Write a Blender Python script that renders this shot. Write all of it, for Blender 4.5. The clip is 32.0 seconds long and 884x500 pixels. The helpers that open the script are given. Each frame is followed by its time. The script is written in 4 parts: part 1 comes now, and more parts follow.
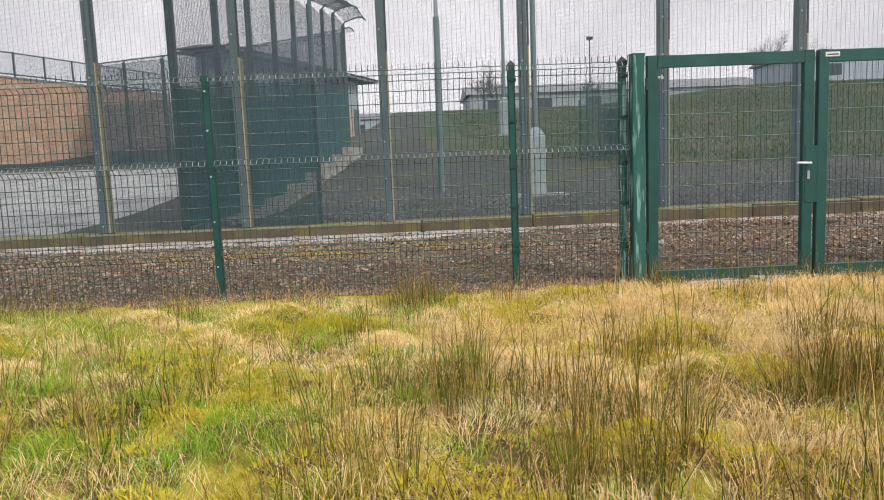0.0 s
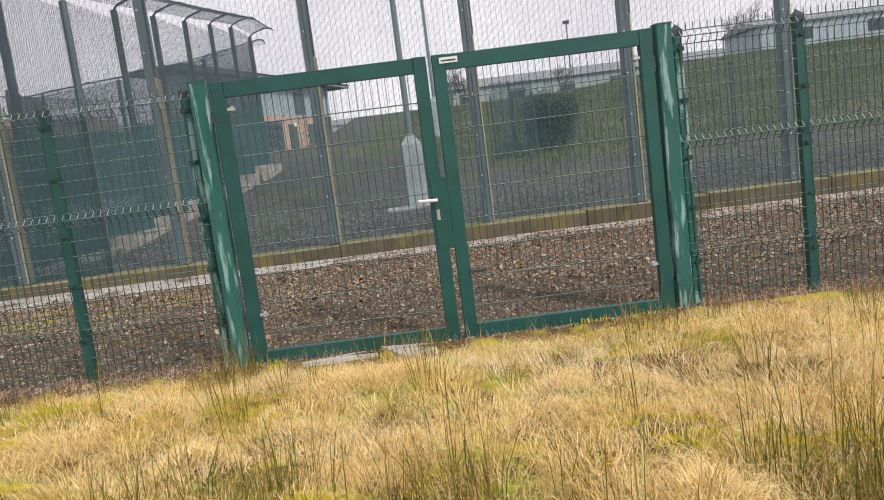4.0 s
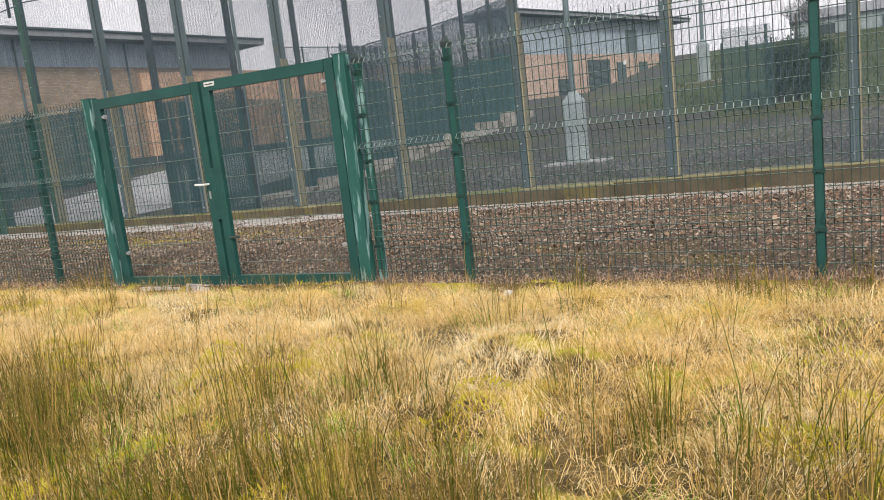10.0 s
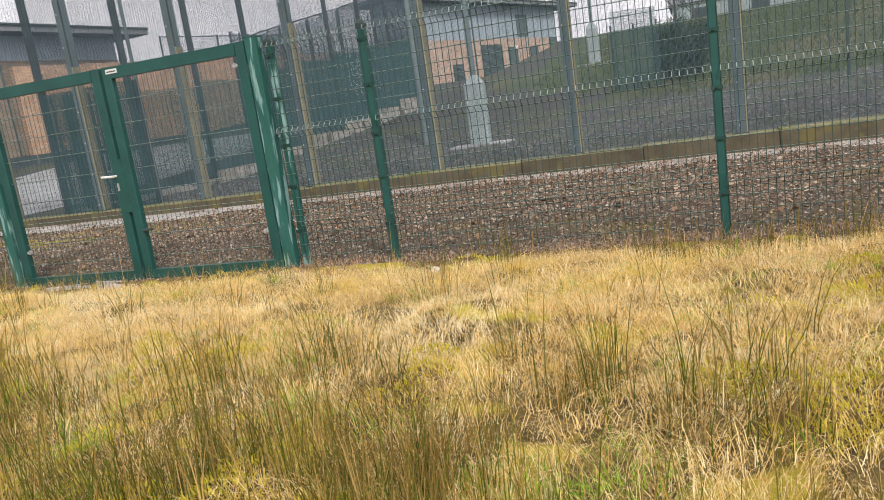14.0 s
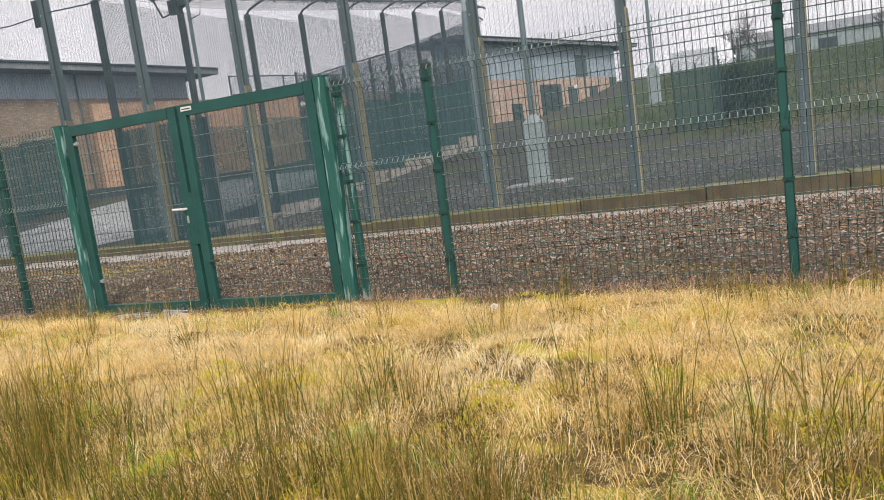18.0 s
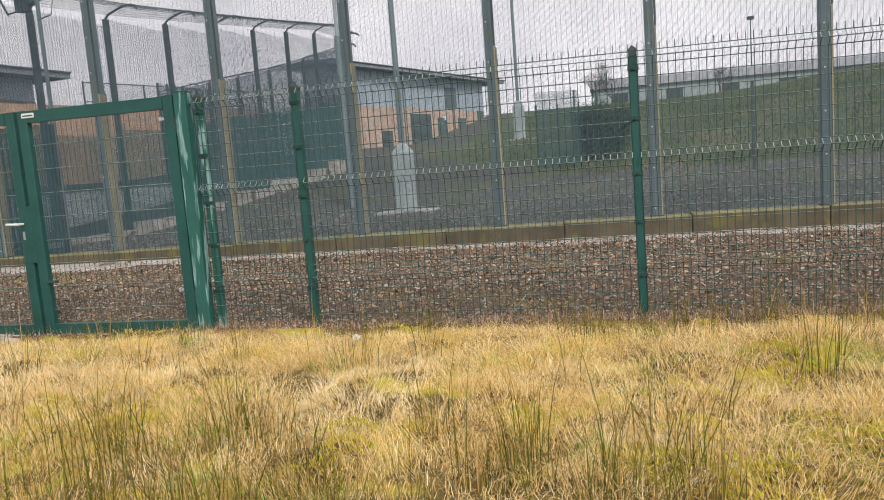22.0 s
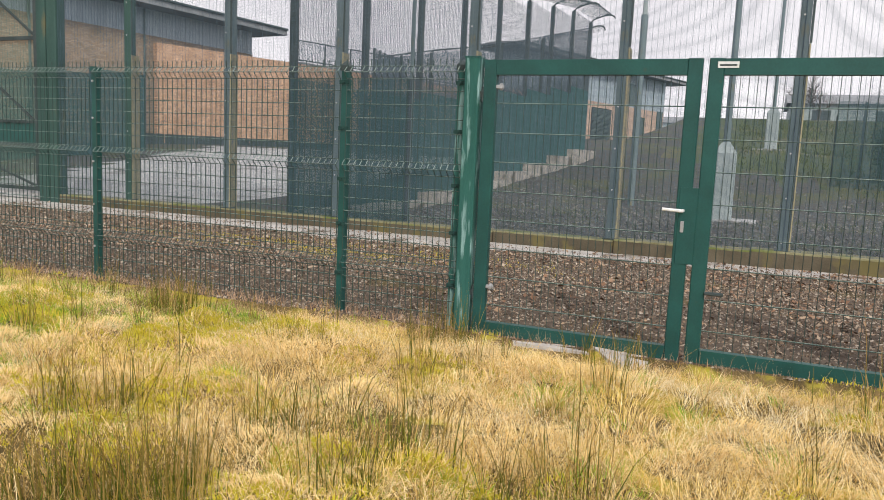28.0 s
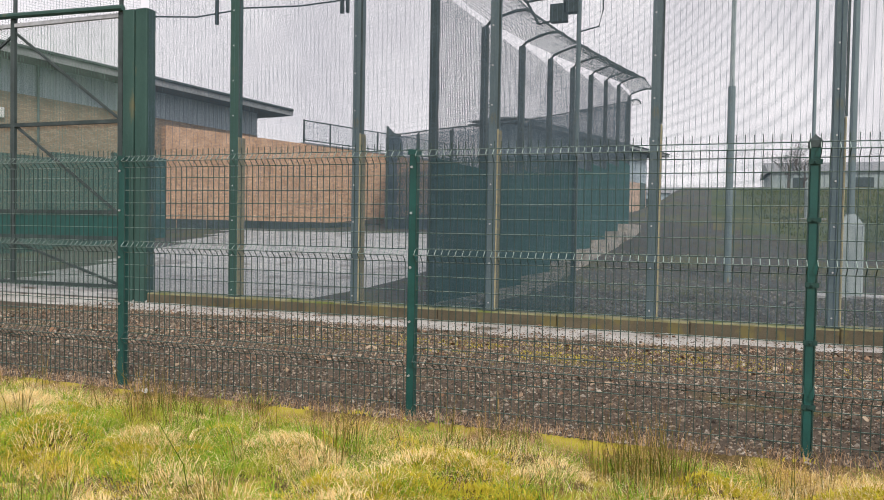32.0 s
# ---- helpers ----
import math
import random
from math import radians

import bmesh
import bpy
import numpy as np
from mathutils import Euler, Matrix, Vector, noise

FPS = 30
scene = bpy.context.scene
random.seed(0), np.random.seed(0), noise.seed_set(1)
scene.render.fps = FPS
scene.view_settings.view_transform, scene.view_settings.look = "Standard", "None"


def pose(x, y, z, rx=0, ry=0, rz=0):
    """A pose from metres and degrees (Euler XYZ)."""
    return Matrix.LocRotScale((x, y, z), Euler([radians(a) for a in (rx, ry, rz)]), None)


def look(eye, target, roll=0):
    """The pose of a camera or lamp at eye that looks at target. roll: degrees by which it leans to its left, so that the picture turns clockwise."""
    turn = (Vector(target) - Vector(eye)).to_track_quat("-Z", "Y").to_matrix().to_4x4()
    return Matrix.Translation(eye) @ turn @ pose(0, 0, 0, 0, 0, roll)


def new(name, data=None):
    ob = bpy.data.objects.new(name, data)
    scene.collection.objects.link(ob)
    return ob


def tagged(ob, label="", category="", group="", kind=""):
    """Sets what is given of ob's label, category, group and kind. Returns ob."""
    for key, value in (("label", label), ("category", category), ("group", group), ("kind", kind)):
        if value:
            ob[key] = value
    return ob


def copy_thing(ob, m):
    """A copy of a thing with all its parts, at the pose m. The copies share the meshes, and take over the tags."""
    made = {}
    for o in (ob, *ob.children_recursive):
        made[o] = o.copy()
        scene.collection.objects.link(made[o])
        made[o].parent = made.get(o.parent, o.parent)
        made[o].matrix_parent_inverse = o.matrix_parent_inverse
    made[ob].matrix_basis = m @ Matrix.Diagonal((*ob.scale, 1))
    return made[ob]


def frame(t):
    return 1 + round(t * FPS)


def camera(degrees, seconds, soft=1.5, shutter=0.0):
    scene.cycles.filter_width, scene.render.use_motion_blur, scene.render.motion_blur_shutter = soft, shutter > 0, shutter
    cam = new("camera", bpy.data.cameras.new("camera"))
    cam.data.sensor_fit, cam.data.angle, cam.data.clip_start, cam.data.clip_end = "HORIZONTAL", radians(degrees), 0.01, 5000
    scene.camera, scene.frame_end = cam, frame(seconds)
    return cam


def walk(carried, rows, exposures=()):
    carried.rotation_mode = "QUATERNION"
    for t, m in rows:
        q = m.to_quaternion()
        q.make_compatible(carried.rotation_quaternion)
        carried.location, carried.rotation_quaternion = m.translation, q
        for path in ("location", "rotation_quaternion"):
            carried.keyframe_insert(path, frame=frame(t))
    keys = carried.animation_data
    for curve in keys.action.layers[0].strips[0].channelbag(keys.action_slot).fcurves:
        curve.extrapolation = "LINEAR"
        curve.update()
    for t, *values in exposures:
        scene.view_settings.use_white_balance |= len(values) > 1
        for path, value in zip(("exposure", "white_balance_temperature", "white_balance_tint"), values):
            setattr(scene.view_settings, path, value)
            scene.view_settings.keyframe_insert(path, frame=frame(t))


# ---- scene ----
cam = camera(61.5, 32.0, soft=1.0)
PATH = [
    (0, (0.498, 0.343, 1.12), (0.559, 2.327, 0.874), -2.3),
    (0.5, (0.969, 0.424, 1.118), (0.89, 2.413, 0.921), -2.8),
    (1, (1.457, 0.624, 1.062), (1.316, 2.606, 0.838), -2.3),
    (1.5, (1.857, 0.94, 1.076), (1.746, 2.92, 0.819), -1.3),
    (2, (2.114, 1.222, 1.277), (2.016, 3.207, 1.057), -2.6),
    (2.5, (2.286, 1.403, 1.255), (2.289, 3.393, 1.059), -5.0),
    (3, (2.575, 1.516, 1.215), (2.656, 3.503, 0.997), -6.0),
    (3.5, (3.08, 1.605, 1.267), (3.176, 3.586, 1.005), -6.9),
    (5.5, (5.696, 1.628, 1.177), (5.43, 3.597, 0.954), -7.0),
    (6, (6.092, 1.632, 1.259), (5.878, 3.602, 0.989), -6.5),
    (6.5, (6.645, 1.531, 1.239), (6.361, 3.488, 0.945), -7.0),
    (7, (7.264, 1.461, 1.253), (6.886, 3.398, 0.929), -7.6),
    (7.5, (7.783, 1.379, 1.255), (7.3, 3.289, 0.908), -8.6),
    (8, (8.308, 1.435, 1.27), (7.738, 3.314, 0.887), -8.1),
    (8.5, (8.659, 1.438, 1.257), (8.044, 3.304, 0.883), -6.7),
    (9, (8.862, 1.408, 1.232), (8.159, 3.247, 0.876), -6.1),
    (9.5, (8.88, 1.361, 1.208), (8.068, 3.157, 0.873), -6.1),
    (10, (8.883, 1.344, 1.187), (7.973, 3.097, 0.876), -6.5),
    (10.5, (8.898, 1.339, 1.218), (7.9, 3.044, 0.91), -7.0),
    (11, (8.922, 1.342, 1.216), (7.874, 3.02, 0.92), -7.2),
    (11.5, (8.925, 1.351, 1.2), (7.862, 3.02, 0.909), -7.8),
    (12, (8.945, 1.347, 1.193), (7.917, 3.035, 0.892), -8.3),
    (12.5, (8.873, 1.346, 1.192), (7.936, 3.083, 0.867), -8.7),
    (13, (8.812, 1.251, 1.192), (8.005, 3.045, 0.832), -9.0),
    (13.5, (8.75, 1.209, 1.157), (8.052, 3.045, 0.778), -9.0),
    (15.5, (8.742, 1.167, 1.148), (8.084, 3.027, 0.818), -7.2),
    (16, (8.727, 1.166, 1.141), (8.027, 3.014, 0.835), -7.2),
    (16.5, (8.712, 1.177, 1.149), (7.969, 3.012, 0.866), -7.3),
    (17, (8.726, 1.167, 1.155), (7.959, 2.995, 0.892), -7.3),
    (17.5, (8.726, 1.173, 1.162), (7.944, 2.997, 0.912), -7.3),
    (18, (8.725, 1.165, 1.154), (7.922, 2.978, 0.897), -7.6),
    (18.5, (8.723, 1.174, 1.144), (7.903, 2.978, 0.876), -7.7),
    (19, (8.729, 1.154, 1.141), (7.888, 2.947, 0.863), -7.8),
    (19.5, (8.731, 1.143, 1.146), (7.897, 2.939, 0.866), -7.8),
    (20, (8.726, 1.148, 1.146), (7.954, 2.973, 0.872), -7.4),
    (20.5, (8.737, 1.151, 1.162), (8.072, 3.019, 0.901), -6.6),
    (21, (8.757, 1.207, 1.178), (8.209, 3.115, 0.936), -5.7),
    (21.5, (8.742, 1.228, 1.19), (8.262, 3.155, 0.957), -4.9),
    (22, (8.716, 1.228, 1.182), (8.257, 3.161, 0.955), -4.4),
    (22.5, (8.713, 1.246, 1.188), (8.224, 3.171, 0.948), -3.5),
    (23, (8.718, 1.244, 1.181), (8.188, 3.156, 0.929), -2.2),
    (23.5, (8.635, 1.289, 1.18), (8.034, 3.177, 0.905), 0.4),
    (24, (8.459, 1.356, 1.185), (7.78, 3.218, 0.92), 1.9),
    (24.5, (8.068, 1.388, 1.199), (7.344, 3.235, 0.942), 2.2),
    (26.5, (5.931, 1.542, 1.157), (5.342, 3.438, 0.92), 2.0),
    (27, (5.36, 1.631, 1.236), (4.762, 3.521, 0.975), 2.3),
    (27.5, (4.829, 1.577, 1.272), (4.188, 3.453, 1.009), 2.9),
    (28, (4.213, 1.692, 1.232), (3.456, 3.526, 0.979), 2.6),
    (28.5, (3.66, 1.727, 1.232), (2.87, 3.551, 1.007), 2.1),
    (29, (3.195, 1.814, 1.222), (2.445, 3.653, 0.992), 2.1),
    (29.5, (2.753, 1.831, 1.24), (2.08, 3.701, 1.01), 1.9),
    (30, (2.412, 1.763, 1.259), (1.8, 3.654, 1.036), 1.6),
    (30.5, (1.955, 1.783, 1.272), (1.346, 3.678, 1.073), 1.2),
    (31, (1.544, 1.814, 1.265), (0.92, 3.707, 1.095), 1.1),
    (31.5, (1.148, 1.784, 1.283), (0.491, 3.67, 1.184), 1.1),
    (32, (0.735, 1.813, 1.298), (0.066, 3.697, 1.247), 1.0),
]
walk(cam, [(t, look(eye, target, roll)) for t, eye, target, roll in PATH], ((0.0, 0.16), (5.0, 0.2), (13.0, 0.25), (23.0, 0.15), (28.0, 0.22), (32.0, 0.12)))

# ---- light ----
world = bpy.data.worlds.new("overcast_sky")
scene.world = world
world.use_nodes = True
wn, wl = world.node_tree.nodes, world.node_tree.links
wn.clear()
sky = wn.new("ShaderNodeTexSky")
sky.sky_type = "NISHITA"
sky.sun_disc = False
sky.sun_elevation = radians(42)
sky.sun_rotation = radians(142)
grey = wn.new("ShaderNodeHueSaturation")
grey.inputs["Saturation"].default_value = 0.08
wl.new(sky.outputs[0], grey.inputs["Color"])
cloud = wn.new("ShaderNodeTexNoise")
cloud.inputs["Scale"].default_value = 5.0
cloud.inputs["Detail"].default_value = 6.0
cramp = wn.new("ShaderNodeValToRGB")
cramp.color_ramp.elements[0].position, cramp.color_ramp.elements[0].color = 0.3, (0.66, 0.63, 0.68, 1)
cramp.color_ramp.elements[1].position, cramp.color_ramp.elements[1].color = 0.7, (0.95, 0.91, 0.94, 1)
wl.new(cloud.outputs[0], cramp.inputs[0])
veil = wn.new("ShaderNodeMixRGB")
veil.inputs[0].default_value = 0.92
SKY = 9.0
lift = wn.new("ShaderNodeVectorMath")
lift.operation = "SCALE"
lift.inputs["Scale"].default_value = SKY
wl.new(cramp.outputs[0], lift.inputs[0])
wl.new(grey.outputs[0], veil.inputs[1])
wl.new(lift.outputs[0], veil.inputs[2])
bg = wn.new("ShaderNodeBackground")
bg.inputs["Strength"].default_value = 0.125
wl.new(veil.outputs[0], bg.inputs[0])
wout = wn.new("ShaderNodeOutputWorld")
wl.new(bg.outputs[0], wout.inputs[0])
sun_data = bpy.data.lights.new("sun", "SUN")
sun_data.energy, sun_data.angle, sun_data.color = 2.6, radians(10), (1.0, 0.95, 0.88)
sun = new("sun", sun_data)
sun.matrix_world = look((22, -26, 30), (0, 4, 0))

# ---- materials ----
def shade(name, dark, light, scale=6.0, rough=0.8, metal=0.0, bump=0.2, fine=60.0, spots=None, spot_at=0.62, spot_scale=2.0, per_object=0.0, stretch=(1, 1, 1), spec=0.3):
    """Two colours mixed by noise at two scales, with an optional third colour in patches."""
    m = bpy.data.materials.new(name)
    m.use_nodes = True
    n, l = m.node_tree.nodes, m.node_tree.links
    b = n["Principled BSDF"]
    co = n.new("ShaderNodeTexCoord")
    mp = n.new("ShaderNodeMapping")
    mp.inputs["Scale"].default_value = stretch
    l.new(co.outputs["Object"], mp.inputs[0])
    a = n.new("ShaderNodeTexNoise")
    a.inputs["Scale"].default_value, a.inputs["Detail"].default_value = scale, 5.0
    f = n.new("ShaderNodeTexNoise")
    f.inputs["Scale"].default_value, f.inputs["Detail"].default_value = fine, 3.0
    l.new(mp.outputs[0], a.inputs["Vector"])
    l.new(mp.outputs[0], f.inputs["Vector"])
    add = n.new("ShaderNodeMath")
    add.operation = "MULTIPLY_ADD"
    l.new(f.outputs[0], add.inputs[0])
    add.inputs[1].default_value = 0.5
    l.new(a.outputs[0], add.inputs[2])
    src = add.outputs[0]
    if per_object:
        oi = n.new("ShaderNodeObjectInfo")
        ad2 = n.new("ShaderNodeMath")
        ad2.operation = "MULTIPLY_ADD"
        l.new(oi.outputs["Random"], ad2.inputs[0])
        ad2.inputs[1].default_value = per_object
        l.new(src, ad2.inputs[2])
        src = ad2.outputs[0]
    r = n.new("ShaderNodeValToRGB")
    r.color_ramp.elements[0].position, r.color_ramp.elements[0].color = 0.5, (*dark, 1)
    r.color_ramp.elements[1].position, r.color_ramp.elements[1].color = 1.0, (*light, 1)
    l.new(src, r.inputs[0])
    col = r.outputs[0]
    if spots:
        s = n.new("ShaderNodeTexNoise")
        s.inputs["Scale"].default_value, s.inputs["Detail"].default_value = spot_scale, 6.0
        l.new(mp.outputs[0], s.inputs["Vector"])
        sr = n.new("ShaderNodeValToRGB")
        sr.color_ramp.elements[0].position, sr.color_ramp.elements[0].color = spot_at - 0.04, (0, 0, 0, 1)
        sr.color_ramp.elements[1].position, sr.color_ramp.elements[1].color = spot_at + 0.04, (1, 1, 1, 1)
        l.new(s.outputs[0], sr.inputs[0])
        mx = n.new("ShaderNodeMixRGB")
        l.new(sr.outputs[0], mx.inputs[0])
        l.new(col, mx.inputs[1])
        mx.inputs[2].default_value = (*spots, 1)
        col = mx.outputs[0]
    l.new(col, b.inputs["Base Color"])
    b.inputs["Roughness"].default_value, b.inputs["Metallic"].default_value = rough, metal
    b.inputs["Specular IOR Level"].default_value = spec
    if bump:
        bp = n.new("ShaderNodeBump")
        bp.inputs["Strength"].default_value, bp.inputs["Distance"].default_value = bump, 0.01
        l.new(f.outputs[0], bp.inputs["Height"])
        l.new(bp.outputs[0], b.inputs["Normal"])
    return m


def blades(name, cols, rough=0.7, patch=None, patch_at=0.55, patch_scale=1.6, thin=0.0, tip=None, tip_from=0.45):
    """Leaf colours that change from blade to blade, from patch to patch and towards the tip; thin leaves let light through."""
    m = bpy.data.materials.new(name)
    m.use_nodes = True
    n, l = m.node_tree.nodes, m.node_tree.links
    b = n["Principled BSDF"]
    g = n.new("ShaderNodeNewGeometry")
    r = n.new("ShaderNodeValToRGB")
    e = r.color_ramp.elements
    while len(e) < len(cols):
        e.new(0.5)
    for i, c in enumerate(cols):
        e[i].position, e[i].color = i / (len(cols) - 1), (*c, 1)
    l.new(g.outputs["Random Per Island"], r.inputs[0])
    col = r.outputs[0]
    if patch:
        co = n.new("ShaderNodeTexCoord")
        ns = n.new("ShaderNodeTexNoise")
        ns.inputs["Scale"].default_value, ns.inputs["Detail"].default_value = patch_scale, 4.0
        l.new(co.outputs["Object"], ns.inputs["Vector"])
        pr = n.new("ShaderNodeValToRGB")
        pr.color_ramp.elements[0].position, pr.color_ramp.elements[0].color = patch_at - 0.06, (0, 0, 0, 1)
        pr.color_ramp.elements[1].position, pr.color_ramp.elements[1].color = patch_at + 0.1, (0.75, 0.75, 0.75, 1)
        l.new(ns.outputs[0], pr.inputs[0])
        mx = n.new("ShaderNodeMixRGB")
        l.new(pr.outputs[0], mx.inputs[0])
        l.new(col, mx.inputs[1])
        mx.inputs[2].default_value = (*patch, 1)
        col = mx.outputs[0]
    if tip:
        at = n.new("ShaderNodeAttribute")
        at.attribute_name = "along"
        ar = n.new("ShaderNodeMapRange")
        ar.inputs["From Min"].default_value, ar.inputs["From Max"].default_value = tip_from, 1.0
        ar.inputs["To Max"].default_value = 0.85
        l.new(at.outputs["Fac"], ar.inputs["Value"])
        mt = n.new("ShaderNodeMixRGB")
        l.new(ar.outputs[0], mt.inputs[0])
        l.new(col, mt.inputs[1])
        mt.inputs[2].default_value = (*tip, 1)
        col = mt.outputs[0]
    l.new(col, b.inputs["Base Color"])
    b.inputs["Roughness"].default_value = rough
    b.inputs["Specular IOR Level"].default_value = 0.2
    if thin:
        tr = n.new("ShaderNodeBsdfTranslucent")
        ms = n.new("ShaderNodeMixShader")
        ms.inputs[0].default_value = thin
        l.new(col, tr.inputs["Color"])
        l.new(b.outputs[0], ms.inputs[1])
        l.new(tr.outputs[0], ms.inputs[2])
        l.new(ms.outputs[0], n["Material Output"].inputs["Surface"])
    return m


def brickwork(name, one, two, mortar):
    """Courses of brick on an upright wall, with blotches and grime."""
    m = shade(name, one, two, 1.2, 0.85, 0, 0.2, 25, per_object=0.1)
    n, l = m.node_tree.nodes, m.node_tree.links
    b = n["Principled BSDF"]
    col = b.inputs["Base Color"].links[0].from_socket
    co = n.new("ShaderNodeTexCoord")
    mp = n.new("ShaderNodeMapping")
    mp.inputs["Rotation"].default_value = (radians(-90), 0, 0)
    l.new(co.outputs["Object"], mp.inputs[0])
    bt = n.new("ShaderNodeTexBrick")
    bt.inputs["Scale"].default_value = 1.0
    bt.inputs["Brick Width"].default_value, bt.inputs["Row Height"].default_value = 0.235, 0.078
    bt.inputs["Mortar Size"].default_value = 0.008
    bt.inputs["Color1"].default_value = (1, 1, 1, 1)
    bt.inputs["Color2"].default_value = (0.72, 0.66, 0.6, 1)
    bt.inputs["Mortar"].default_value = (*mortar, 1)
    l.new(mp.outputs[0], bt.inputs["Vector"])
    mx = n.new("ShaderNodeMixRGB")
    mx.blend_type = "MULTIPLY"
    mx.inputs[0].default_value = 1.0
    l.new(col, mx.inputs[1])
    l.new(bt.outputs["Color"], mx.inputs[2])
    l.new(mx.outputs[0], b.inputs["Base Color"])
    return m


GREEN = shade("green_powder_coat", (0.007, 0.05, 0.044), (0.012, 0.08, 0.07), 5, 0.45, 0, 0.08, 90, spots=(0.03, 0.07, 0.055), spot_at=0.72, spot_scale=14, per_object=0.1, spec=0.4)
GREEN_WORN = shade("weathered_green_coat", (0.012, 0.075, 0.062), (0.028, 0.12, 0.1), 5, 0.6, 0, 0.15, 90, spots=(0.2, 0.34, 0.33), spot_at=0.57, spot_scale=9, stretch=(2.2, 2.2, 0.3))
WIRE = shade("green_wire", (0.012, 0.034, 0.029), (0.03, 0.066, 0.056), 4, 0.42, 0.0, 0, 50, spec=0.5)
# Sky highlight on the wires, painted as a pale colour.
WIRE_GLINT = shade("painted_wire_glint", (0.2, 0.29, 0.26), (0.4, 0.48, 0.45), 12, 0.4, 0.2, 0, 50, spec=0.6)
PILLAR = shade("dull_green_steel", (0.022, 0.06, 0.05), (0.04, 0.09, 0.076), 3, 0.6, 0, 0.1, 60, spots=(0.11, 0.11, 0.06), spot_at=0.66, spot_scale=3, stretch=(1, 1, 0.3))
GALV = shade("painted_steel_blue_grey", (0.1, 0.145, 0.15), (0.18, 0.23, 0.24), 3, 0.6, 0.25, 0.1, 60, spots=(0.23, 0.2, 0.1), spot_at=0.64, spot_scale=4, per_object=0.15, stretch=(1, 1, 0.3))
DARK_GALV = shade("dark_steel", (0.03, 0.045, 0.045), (0.07, 0.09, 0.09), 3, 0.6, 0.3, 0.1, 60, per_object=0.1)
LICHEN = shade("lichen_on_steel", (0.2, 0.185, 0.12), (0.36, 0.325, 0.2), 5, 0.85, 0, 0.3, 40, stretch=(1, 1, 0.4))
MESH = shade("anti_climb_mesh", (0.062, 0.1, 0.13), (0.11, 0.16, 0.2), 2, 0.6, 0.1, 0, 30)
DIM_MESH = shade("dim_yard_mesh", (0.045, 0.062, 0.075), (0.08, 0.105, 0.12), 2, 0.6, 0.1, 0, 30)
DARK_MESH = shade("dark_green_screen", (0.018, 0.06, 0.062), (0.034, 0.1, 0.1), 3, 0.6, 0, 0.1, 40)
GATE_MESH = shade("pale_green_mesh", (0.09, 0.15, 0.13), (0.15, 0.22, 0.19), 2, 0.6, 0.1, 0, 30)
BLUE_MESH = shade("blue_green_screen", (0.035, 0.09, 0.095), (0.06, 0.14, 0.145), 3, 0.6, 0, 0.1, 40)
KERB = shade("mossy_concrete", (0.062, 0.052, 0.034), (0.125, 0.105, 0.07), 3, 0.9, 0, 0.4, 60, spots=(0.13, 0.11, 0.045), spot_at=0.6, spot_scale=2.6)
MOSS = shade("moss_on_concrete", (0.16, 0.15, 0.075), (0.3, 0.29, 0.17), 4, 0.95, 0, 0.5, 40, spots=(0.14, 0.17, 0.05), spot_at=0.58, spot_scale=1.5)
STRIP = shade("dusty_wet_ground", (0.32, 0.3, 0.28), (0.62, 0.6, 0.57), 2.5, 0.45, 0, 0.25, 40, spots=(0.14, 0.11, 0.08), spot_at=0.6, spot_scale=1.4)
PALE = shade("pale_wet_concrete", (0.26, 0.265, 0.265), (0.44, 0.445, 0.44), 2, 0.6, 0, 0.3, 50, spots=(0.19, 0.185, 0.175), spot_at=0.6, spot_scale=1.2)
STEP = shade("stained_pale_concrete", (0.19, 0.18, 0.155), (0.46, 0.43, 0.385), 3, 0.85, 0, 0.4, 40, spots=(0.12, 0.105, 0.08), spot_at=0.57, spot_scale=2.2)
STEEL = shade("zinc_steel", (0.35, 0.36, 0.37), (0.55, 0.56, 0.57), 8, 0.45, 0.6, 0.05, 80)
WHITE = shade("white_plastic", (0.6, 0.61, 0.6), (0.78, 0.79, 0.78), 6, 0.5, 0, 0.05, 60)
CAB = shade("pale_grey_cabinet_paint", (0.22, 0.27, 0.27), (0.38, 0.43, 0.43), 4, 0.55, 0, 0.1, 60, stretch=(1, 1, 0.4))
RUST = shade("worn_clamp", (0.01, 0.04, 0.036), (0.026, 0.07, 0.06), 9, 0.7, 0.1, 0.3, 60)
# BRICK is the buff brick in the tone of its brightly lit face.
BRICK = brickwork("buff_brick", (0.46, 0.29, 0.18), (0.68, 0.46, 0.31), (0.66, 0.64, 0.62))
BRICK_PINK = brickwork("pink_buff_brick", (0.47, 0.34, 0.27), (0.66, 0.52, 0.43), (0.68, 0.66, 0.64))
# Buff brick with the facade's shade mixed into its colour.
BRICK_SHADED = brickwork("shaded_buff_brick", (0.28, 0.22, 0.16), (0.41, 0.325, 0.24), (0.62, 0.6, 0.56))
CLAD = shade("grey_cladding", (0.28, 0.34, 0.385), (0.43, 0.5, 0.55), 1.5, 0.5, 0.15, 0.1, 30, stretch=(6, 6, 0.3))
ROOF = shade("grey_roof_sheet", (0.18, 0.19, 0.2), (0.3, 0.31, 0.32), 1.5, 0.6, 0.2, 0.1, 30)
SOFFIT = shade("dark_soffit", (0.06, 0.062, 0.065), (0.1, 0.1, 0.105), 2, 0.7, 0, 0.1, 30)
LOUVRE = shade("grey_green_louvre", (0.06, 0.09, 0.09), (0.12, 0.16, 0.16), 3, 0.6, 0.1, 0.1, 40)
